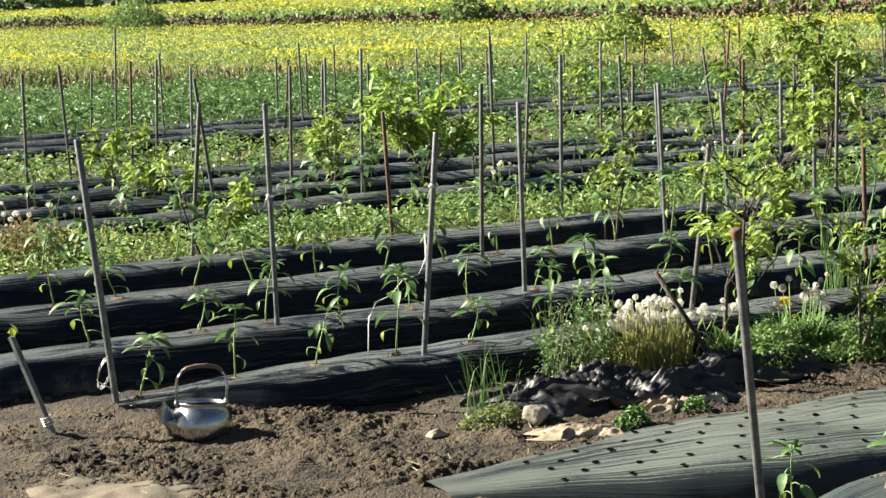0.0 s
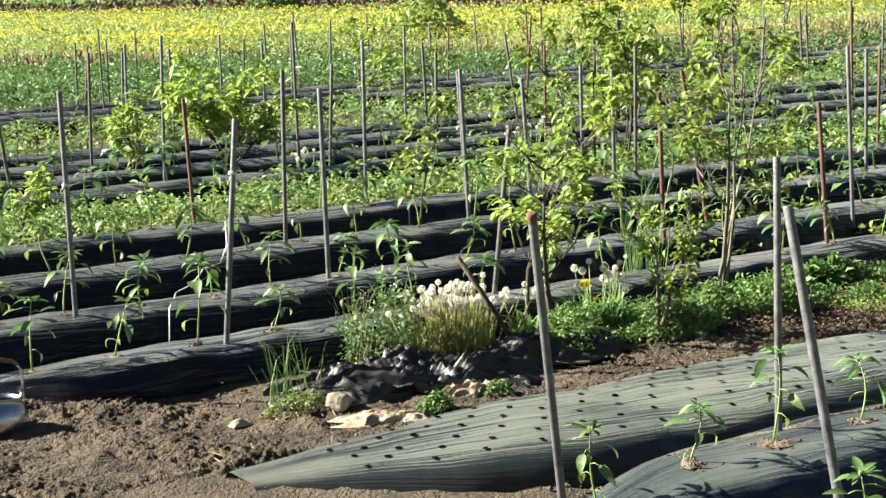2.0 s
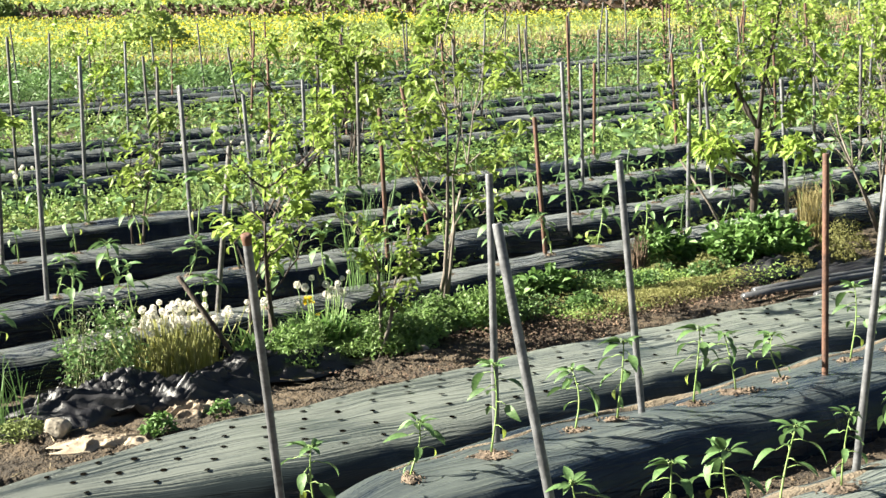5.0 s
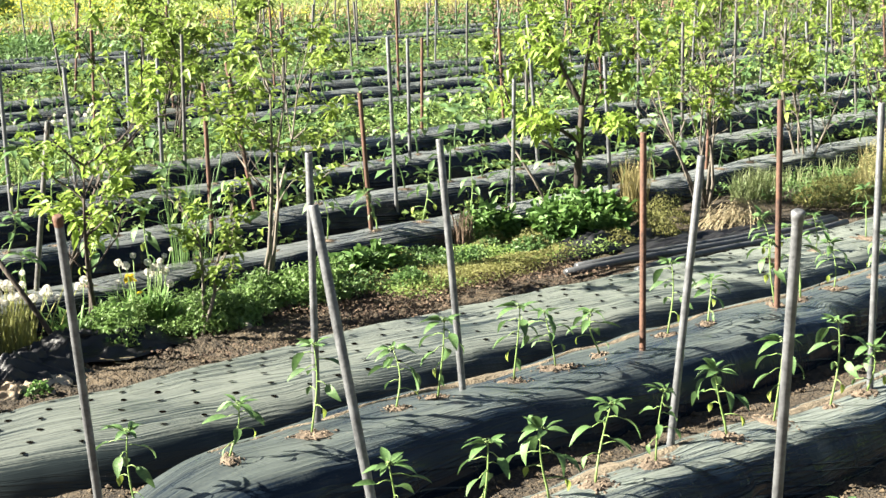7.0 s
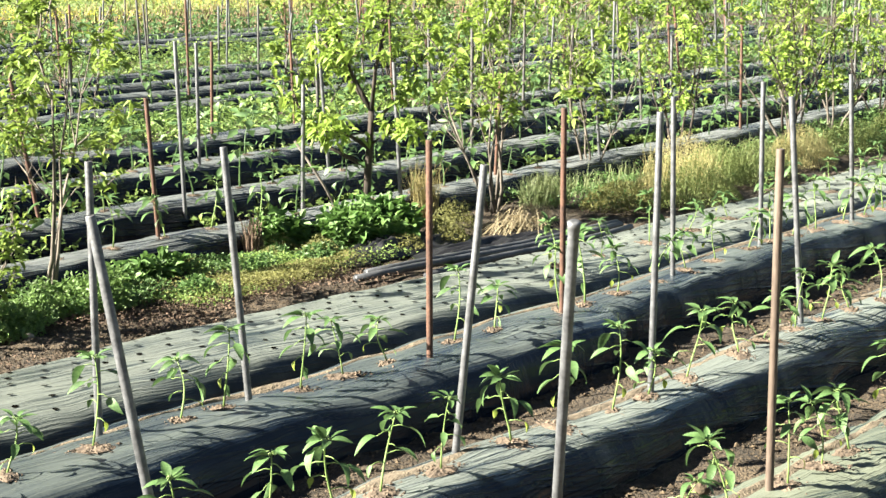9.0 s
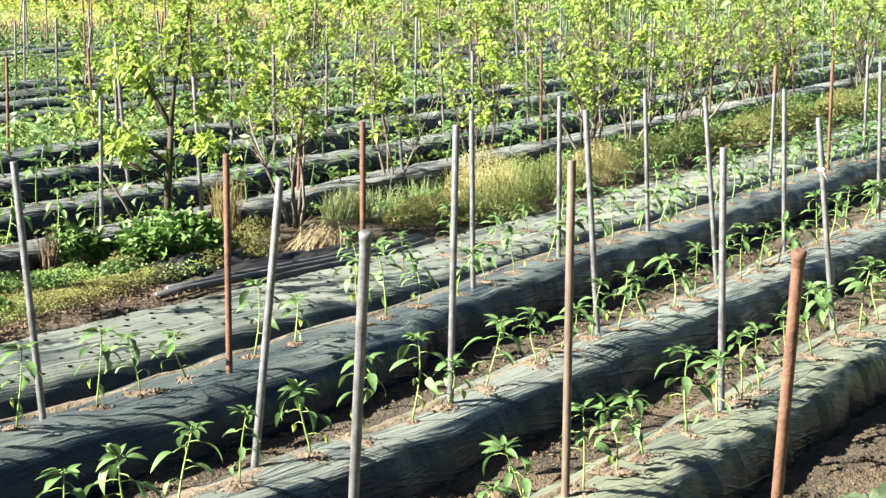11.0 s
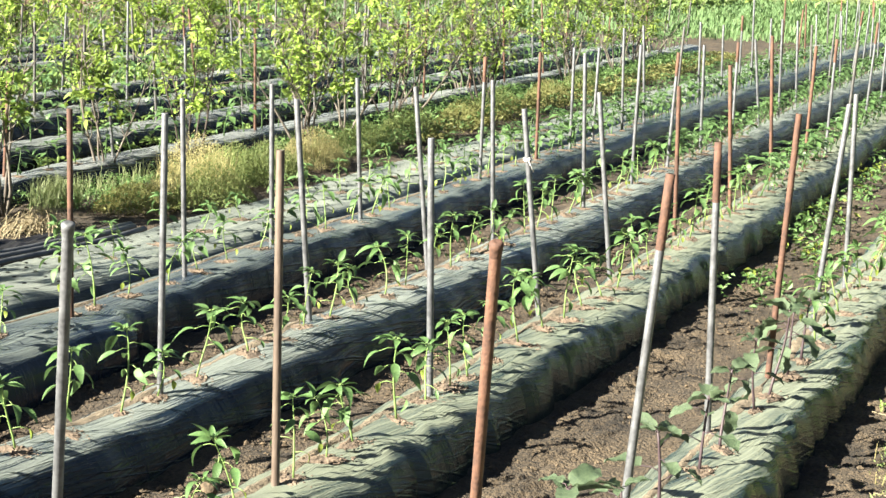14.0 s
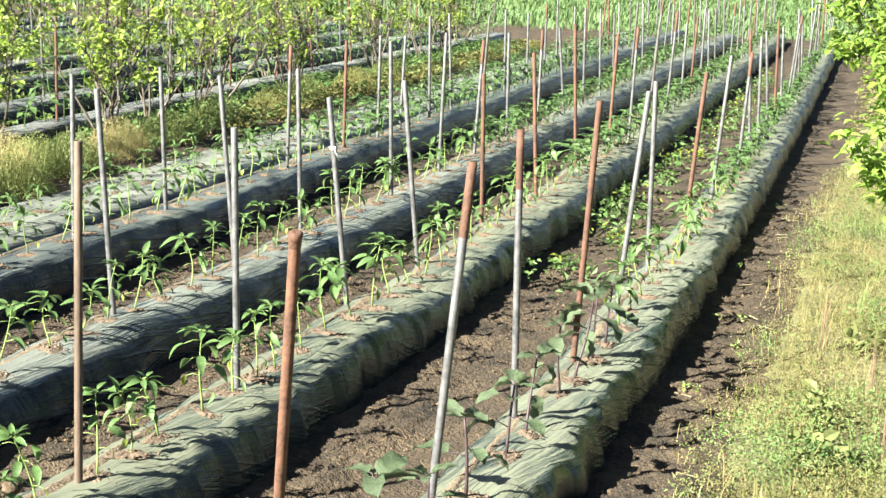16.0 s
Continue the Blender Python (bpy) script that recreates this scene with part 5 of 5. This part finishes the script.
for x, y, w, h in ((8.2, 5.62, 0.2, 0.2), (7.95, 5.5, 0.14, 0.12), (7.6, 5.55, 0.16, 0.08), (7.15, 5.75, 0.16, 0.09)):
    clump("feathery_weed", x, y, leaves(mound(1500, w, 0.14, h, rw), 0.015, rw, 1.2), PALE_WEED, "feathery yellow-green weed on bare soil", "plant")

# white-flowering weed, dandelions
clump("flowering_weed", 3.6, 6.0, leafy_mound(46, 0.17, 0.13, 0.4, r4, 14, 0.036), MAT_WEED, "bushy grey-green weed with tiny white flowers", "plant", [("stalk_tuft", blades(mound(110, 0.17, 0.11, 0.01, r4) * [1, 1, 0], 0.4 * r4.uniform(0.6, 1.1, 110), 0.0014, 0.35, r4), SAGE), ("flower_spray", leaves(mound(260, 0.2, 0.14, 0.42, r4) + [0, 0, 0.03], 0.009, r4), FLUFF)])
core_v, core_f = lump(0.0045, 1, 0.1, 4, 1.0)
hv, hf = list(core_v), list(core_f)
rs = np.random.default_rng(3)
for _ in range(130):
    d = Vector(rs.normal(size=3)).normalized()
    a = d.orthogonal().normalized()
    b = d.cross(a)
    q = rs.uniform(0, 6.28)
    a, b = (math.cos(q) * a + math.sin(q) * b), (math.cos(q) * b - math.sin(q) * a)
    o = len(hv)
    low, tip = d * 0.012, d * 0.0165 * rs.uniform(0.9, 1.06)
    hv += [d * 0.004, low, tip + a * 0.0035, tip - a * 0.0035 + b * 0.001, tip + b * 0.0035, tip - b * 0.0035, low + a * 0.0004]
    hf += [(o, o + 1, o + 6), (o + 1, o + 2, o + 3), (o + 1, o + 4, o + 5)]
HEAD = mesh_of("seed_head", (hv, hf), FLUFF, False)
FLOWER = mesh_of("flower", leaves(rs.normal(size=(60, 3)) * [0.004, 0.004, 0.001], 0.018, rs, 0.3), PETAL, False)


def dandelion(x, y, n, high, rx, ry, seed, stalk_mat, leaf_n, flowers=0, lean=1.0, label="dandelion clump with white seed heads"):
    r = np.random.default_rng(seed)
    ob = new("dandelion_clump")
    ob.location = (x, y, 0)
    pts = [Vector((r.normal() * rx * 0.5, r.normal() * ry * 0.5, 0)) for _ in range(n + flowers)]
    tops = [p * 1.5 + Vector((r.normal() * 0.01, r.normal() * 0.01, high * r.uniform(0.75, 1.08) * (1 if k < n else 0.75))) for k, p in enumerate(pts)]
    for k, (p, top) in enumerate(zip(pts, tops)):
        q = r.uniform(0.6, 1.1)
        stalk = part("stalk", tube([p, p * 1.2 + Vector((0, 0, top.z * 0.5)), top], 0.002, 5), stalk_mat, ob)
        shared("seed_head" if k < n else "flower", HEAD if k < n else FLOWER, stalk, Matrix.Translation(top) @ pose(0, 0, 0, r.uniform(0, 40), r.uniform(0, 40), r.uniform(0, 360)) @ Matrix.Diagonal((q, q, q, 1)))
    b = mound(leaf_n, rx, ry, 0.01, r) * [1, 1, 0]
    part("leaf_rosette", blades(b, high * (0.55 if lean > 0.5 else 0.8) * r.uniform(0.5, 1.2, leaf_n), 0.008 if lean > 0.5 else 0.003, lean, r), BRIGHT if stalk_mat == STEM else PALE_STALK, ob)
    return tagged(ob, label, "dandelion", "dandelions")


dandelion(3.95, 5.98, 70, 0.3, 0.2, 0.1, 1, PALE_STALK, 380, 0, 0.35, "dense dandelion clump with white seed heads, yellowing leaves")
dandelion(4.7, 5.92, 18, 0.3, 0.14, 0.1, 2, STEM, 200, 4, 1.0, "green dandelion clump with seed heads and yellow flowers")
dandelion(4.3, 5.9, 4, 0.3, 0.1, 0.08, 3, STEM, 60, 0)
dandelion(2.9, 11.3, 10, 0.34, 0.3, 0.15, 4, DRY_GRASS, 120)
dandelion(2.3, 11.0, 12, 0.34, 0.3, 0.15, 5, DRY_GRASS, 120)
dandelion(8.3, 11.4, 12, 0.35, 0.3, 0.15, 6, STEM, 80)
dandelion(6.1, 11.2, 6, 0.35, 0.3, 0.15, 7, STEM, 60)
clump("dry_weed", 2.45, 10.7, leaves(mound(1600, 0.45, 0.25, 0.32, r4), 0.04, r4, 1.2), DRY_GRASS, "dry straw-coloured clump among green weeds", "plant")
clump("tall_grass", 5.35, 6.45, strap_clump(60, 0.14, 0.08, 0.68, 0.0018, r4, 0.3), MAT_WEED, "thin tall green stalks beside the black bed", "grass")


# ---- loose things ----
def kettle(x, y, turn):
    ob = new("kettle")
    ob.matrix_world = pose(x, y, ground_z(x, y) - 0.006, 4, -5, turn)
    part("body", lathe([(0.0005, 0.0), (0.084, 0.0), (0.1, 0.008), (0.114, 0.032), (0.119, 0.06), (0.114, 0.088), (0.1, 0.112), (0.091, 0.124), (0.09, 0.134), (0.094, 0.139), (0.092, 0.142), (0.086, 0.139), (0.085, 0.126)], 40), ALU, ob, "dented grey aluminium body")
    part("inside", lathe([(0.0848, 0.1255), (0.105, 0.085), (0.1, 0.02), (0.0005, 0.012)], 32), KETTLE_INSIDE, ob, "dark inside without a lid")
    part("spout", tube([(0.07, 0, 0.05), (0.112, 0, 0.06), (0.138, 0, 0.086), (0.158, 0, 0.122), (0.166, 0, 0.136)], [0.055, 0.047, 0.034, 0.025, 0.027], 18, False), ALU, ob)
    part("spout_inside", tube([(0.166, 0, 0.1355), (0.155, 0, 0.116), (0.135, 0, 0.085)], [0.0225, 0.019, 0.02], 14, False), KETTLE_INSIDE, ob, "dark inside of the spout")
    for s in (1, -1):
        part("handle_ear", tube([(s * 0.088, 0, 0.122), (s * 0.098, 0, 0.135), (s * 0.097, 0, 0.152)], [0.01, 0.011, 0.007], 10), ALU, ob)
        part("handle_wire", tube([(s * 0.097, 0, 0.143), (s * 0.1, 0, 0.19), (s * 0.095, 0, 0.235), (s * 0.078, 0, 0.258)], 0.0055, 8), ALU, ob, "bent bare wire")
    part("grip", tube([(0.078, 0, 0.258), (0.06, 0, 0.27), (0.02, 0, 0.278), (-0.02, 0, 0.278), (-0.06, 0, 0.27), (-0.078, 0, 0.258)], [0.0065, 0.008, 0.0085, 0.0085, 0.008, 0.0065], 12), GRIP, ob, "worn brown grip")
    return tagged(ob, "old grey aluminium kettle without lid on bare soil", "kettle")


kettle(2.0, 6.12, 178)

# short leaning angle-iron peg and the tied stake at the end of the black bed
pv, pf = tube([(0, 0, -0.06), (0, 0, 0.42)], 0.014, 4)
peg = new("peg")
pb, pt = Vector((1.52, 6.46, 0)), Vector((1.41, 6.5, 0.36))
peg.matrix_world = Matrix.Translation(pb) @ (pt - pb).to_track_quat("Z", "Y").to_matrix().to_4x4()
part("bar", (pv, pf), STEEL, peg, smooth=False)
part("yellow_leaf", leaves(rs.normal(size=(5, 3)) * 0.012 + [0, 0, 0.42], 0.05, rs, 0.4), LEAF_OLD, peg, "withered yellow leaf on the tip")
part("string_tie", join([tube([(0.02 * math.cos(a), 0.02 * math.sin(a), 0.05 + 0.01 * k) for a in np.linspace(0, 6.3, 11)], 0.003, 5) for k in range(4)]), CORD, peg, "grey string wound round the foot")
tagged(peg, "short leaning grey metal peg with string", "peg")
post = stake((1.87, 6.8, -0.02), (1.80, 6.86, 1.1), "s", 0.014)
cord = [Vector((math.cos(a) * 0.06 + 0.03, math.sin(a) * 0.02 - 0.02, 0.17 + 0.06 * math.sin(a) - 0.01 * k)) for k in range(2) for a in np.linspace(0, 6.0, 12)]
part("string_tie", tube(cord + [Vector((-0.05, 0.0, 0.06)), Vector((-0.09, 0.0, 0.015))], 0.0026, 5), CORD, post, "loose loops of white string")
lc = new("hanging_cord")
lc.location = (3.1, 6.55, 0)
part("cord", tube([(0.06, -0.06, 0.62), (0.05, -0.08, 0.52), (0.02, -0.07, 0.45), (-0.05, -0.05, 0.43), (-0.1, -0.04, 0.37), (-0.17, -0.03, 0.345), (-0.2, -0.02, 0.28), (-0.21, -0.02, 0.13)], 0.0024, 6), CORD, lc)
tagged(lc, "loose white cord hanging from a stake", "cord")


def crumple(name, x, y, lx, ly, high, mat, label, category, seed, turn=0, n=36, fine=1.0):
    def at(i, j):
        u, w = i / (n - 1) - 0.5, j / (n - 1) - 0.5
        px, py = u * lx, w * ly
        q = max(0, 1 - (2 * abs(u)) ** 3) * max(0, 1 - (2 * abs(w)) ** 3)
        ridge = 1 - abs(noise.noise((px * 4.5 * fine + seed, py * 14 * fine, seed))) * 2.6
        fold = (1 - abs(noise.noise((px * 12 * fine, py * 36 * fine + seed, 2))) * 2.4) * 0.6
        z = high * q * max(0.05, 0.4 * ridge + 0.25 * fold + 0.5 * noise.noise((px * 4, py * 4, seed + 1)) + 0.25)
        e = (0.12 if fine == 1.0 else 0.5) * noise.noise((u * 5, w * 5, seed + 8))
        return (px * (1 + e), py * (1 - e), z - 0.006)

    ob = new(name)
    ob.matrix_world = pose(x, y, 0, 0, 0, turn)
    part("folds", sheet(n, n, at), mat, ob)
    return tagged(ob, label, category)


SHEET.node_tree.nodes["Principled BSDF"].inputs["Specular IOR Level"].default_value = 0.5
crumple("black_sheet", 3.5, 5.68, 0.95, 0.42, 0.19, SHEET, "crumpled black plastic sheet heaped on soil", "plastic sheet", 3, -20, 90, 1.6)
crumple("black_sheet", 4.25, 5.75, 0.8, 0.3, 0.14, SHEET, "crumpled black plastic sheet under weeds", "plastic sheet", 7, -10, 70, 1.6)
crumple("black_sheet", 7.6, 5.55, 1.1, 0.3, 0.1, SHEET, "rumpled black plastic sheet beside the hoses", "plastic sheet", 11, -5, 44)
crumple("black_sheet", 8.1, 5.2, 1.3, 0.26, 0.05, SHEET, "flattened black plastic sheet under the hoses", "plastic sheet", 15, -11, 44)
crumple("rag", 3.2, 5.32, 0.34, 0.17, 0.05, CLOTH, "dirty cream cloth rag lying on soil", "rag", 5, -30, 60, 3.2)
crumple("rag", 3.72, 5.44, 0.42, 0.19, 0.065, CLOTH, "dirty cream cloth rag on a soil heap", "rag", 9, 5, 60, 3.2)
crumple("rag", 2.75, 5.62, 0.08, 0.05, 0.03, CLOTH, "small pale scrap of cloth on soil", "rag", 13, 5, 14)


def stone(x, y, r, seed, squash=0.75, label="pale grey-brown stone lying on soil"):
    """A broken stone: a rounded lump cut by a few planes."""
    v, f = lump(r, seed, 0.3, 10, squash)
    rs_ = np.random.default_rng(int(seed) + 900)
    cuts = [(Vector((rs_.normal(), rs_.normal(), rs_.normal() * 0.6)).normalized(), r * rs_.uniform(0.55, 0.8)) for _ in range(7)]
    out = []
    for p in v:
        p = Vector(p)
        for nrm, d in cuts:
            over = p.dot(nrm) - d
            if over > 0:
                p -= nrm * over * 0.92
        out.append(p)
    ob = mesh_object("stone", out, f, STONE)
    ob.location = (x, y, r * squash * 0.55)
    return tagged(ob, label, "stone")


stone(3.13, 5.54, 0.062, 2)
stone(7.4, 9.95, 0.1, 5, 0.7, "large pale stone among green weeds")
stone(4.95, 5.55, 0.025, 8)
stone(7.05, 2.45, 0.025, 12)
v, f = lump(0.03, 4.0, 0.5, 6)
lc = mesh_object("soil_lump", v, f, CLOD)
lc.location = (4.75, 2.25, 0.015)
tagged(lc, "fist-sized lump of brown soil in the furrow", "soil lump")
st = new("wooden_stick")
st.location = (4.17, 5.8, 0)
part("stick", tube([(0.02, -0.02, -0.05), (-0.12, 0.01, 0.2), (-0.275, 0.05, 0.455)], [0.0125, 0.0115, 0.0105], 9), BARK, st)
tagged(st, "dark slanting wooden stick stuck in the weeds", "stick")
for a, b in (((6.7, 5.14), (8.85, 4.86)), ((6.95, 4.9), (8.8, 4.8)), ((6.85, 5.2), (8.9, 4.91))):
    hp = new("hose")
    hp.location = (a[0], a[1], 0)
    pts = []
    for t in np.linspace(0, 1, 12):
        pts.append(Vector((t * (b[0] - a[0]), t * (b[1] - a[1]) + 0.02 * math.sin(5 * t + a[1] * 9), 0.022 + 0.006 * math.sin(7 * t))))
    part("pipe", tube(pts, 0.021, 12), HOSE, hp)
    tagged(hp, "straight black plastic irrigation hose on soil", "hose", "irrigation hoses")

# ---- the fields beyond ----
def bank_x(y):
    """The bank that parts the two rape fields."""
    return 37 + (44 - y) / 5


def field_points(n, d0, d1, x0=-10, x1=44, y1=140):
    """Points between the plot's edge and the bank, d0 to d1 metres in from the edge."""
    out = []
    while len(out) < n:
        x, q = rng.uniform(x0, x1), rng.random()
        e = plot_edge(x)
        y = e + d0 + (min(d1, y1 - e) - d0) * q ** 1.6
        if x < bank_x(y) + noise.noise((y * 0.2, 3, 0)):
            out.append((x, y, 0.0))
    return np.array(out)


def bank_points(n, d0, d1, y0=10, y1=150):
    y = y0 + (y1 - y0) * rng.random(n) ** 1.3
    d = rng.uniform(d0, d1, n)
    return np.stack([37 + (44 - y) / 5 + d, y, np.zeros(n)], 1)


p = field_points(12000, -2.0, 2.0)
p[:, 2] = rng.uniform(0.0, 0.3, len(p))
stuff("edge_weeds", leaves(p, 0.1, rng, 1.2), MAT_WEED, "rank green weeds at the edge of the plot", "weeds")
p = field_points(9000, -0.6, 3.5)
stuff("dead_stems", blades(p, rng.uniform(0.15, 0.45, len(p)), 0.014, 0.5, rng), DEAD, "brown dead stalks along the plot's edge", "grass")
p = field_points(16000, 0.0, 9)
stuff("dry_grass", blades(p, rng.uniform(0.12, 0.35, len(p)), 0.012, 0.6, rng), DRY_GRASS, "pale dry grass along the plot's edge", "grass")
for d0, d1, n, size in ((1.0, 14, 30000, 0.08), (13, 110, 60000, 0.135)):
    p = field_points(n, d0, d1, -2)
    p[:, 2] = rng.uniform(0.0, 0.25, len(p))
    stuff("rape_field", leaves(p, size, rng, 1.0), RAPE_LEAF, "pale green stems of the flowering rape field", "field")
    p = field_points(n, d0 + 1.5, d1, -2)
    p = p[np.array([noise.noise((q[0] * 0.25, q[1] * 0.25, 1)) - 0.06 + 0.055 * min(8, q[1] - plot_edge(q[0]) - 1.0) > rng.random() for q in p])]
    p[:, 2] = rng.uniform(0.16, 0.34, len(p))
    stuff("rape_flowers", leaves(p, size * 0.7, rng, 0.5), RAPE, "bright yellow rape flowers covering a field", "field")
p = bank_points(9000, -0.5, 2.5, 34)
p[:, 2] = 0.9 * rng.random(len(p)) * np.array([0.5 + max(0, noise.noise((q[1] * 0.12, 1, 5))) for q in p])
stuff("bank_weeds", leaves(p, 0.3, rng, 1.0), DEAD, "brown dead growth on a bank between fields", "weeds")
p = bank_points(12000, 0.5, 14)
p[:, 2] = 0.5 * rng.random(len(p))
stuff("bank_weeds", leaves(p, 0.35, rng, 1.0), GRASS, "green growth behind the bank between fields", "weeds")
p = bank_points(60000, 12, 150, -20, 260)
p[:, 2] = rng.uniform(0.3, 0.9, len(p))
stuff("rape_flowers", leaves(p, 0.22, rng, 0.3), RAPE, "bright yellow rape flowers covering a far field", "field")
p = bank_points(70000, 12, 150, -20, 260)
p[:, 2] = rng.uniform(0.1, 0.7, len(p))
stuff("rape_field", leaves(p, 0.4, rng, 0.6), RAPE_LEAF, "green stems of a far rape field", "field")
p = np.stack([rng.uniform(-40, 320, 9000), rng.uniform(262, 275, 9000), 7 * rng.random(9000)], 1)
stuff("hedgerow", leaves(p, 2.2, rng, 0.8), MAT_WEED, "dark green hedgerow far behind the fields", "hedge")
for k, (x, y, hh) in enumerate(((26, 86, 2.0), (27.5, 92, 1.5), (32.5, 62, 1.4), (21.5, 33.5, 1.1))):
    p = mound(1500 if k < 3 else 700, hh * 0.9, hh * 0.9, hh, rng)
    clump("field_bush", x, y, leaves(p, 0.22, rng, 0.8), GRASS if k < 3 else RAPE_LEAF, "soft green bush standing in the rape field", "bush")
p = np.stack([rng.uniform(34, 62, 30000), rng.uniform(-6, 20, 30000), np.zeros(30000)], 1)
stuff("meadow", blades(p, rng.uniform(0.08, 0.22, 30000), 0.02, 0.6, rng), MEADOW, "green grass beyond the ends of the beds", "grass")
wall = new("field_wall")
wall.location = (58, 25, 0)
bm = bmesh.new()
bmesh.ops.create_cube(bm, size=1.0, matrix=Matrix.Diagonal((44, 0.3, 1.1, 1)))
bmesh.ops.bevel(bm, geom=list(bm.edges), offset=0.03, segments=1)
me = bpy.data.meshes.new("wall_body")
bm.to_mesh(me)
me.materials.append(CONCRETE)
wb = shared("wall_body", me, wall, pose(0, 0, 0.5))
wall.rotation_euler = (0, 0, radians(-36))
tagged(wall, "low pale concrete wall far behind the fields", "wall")
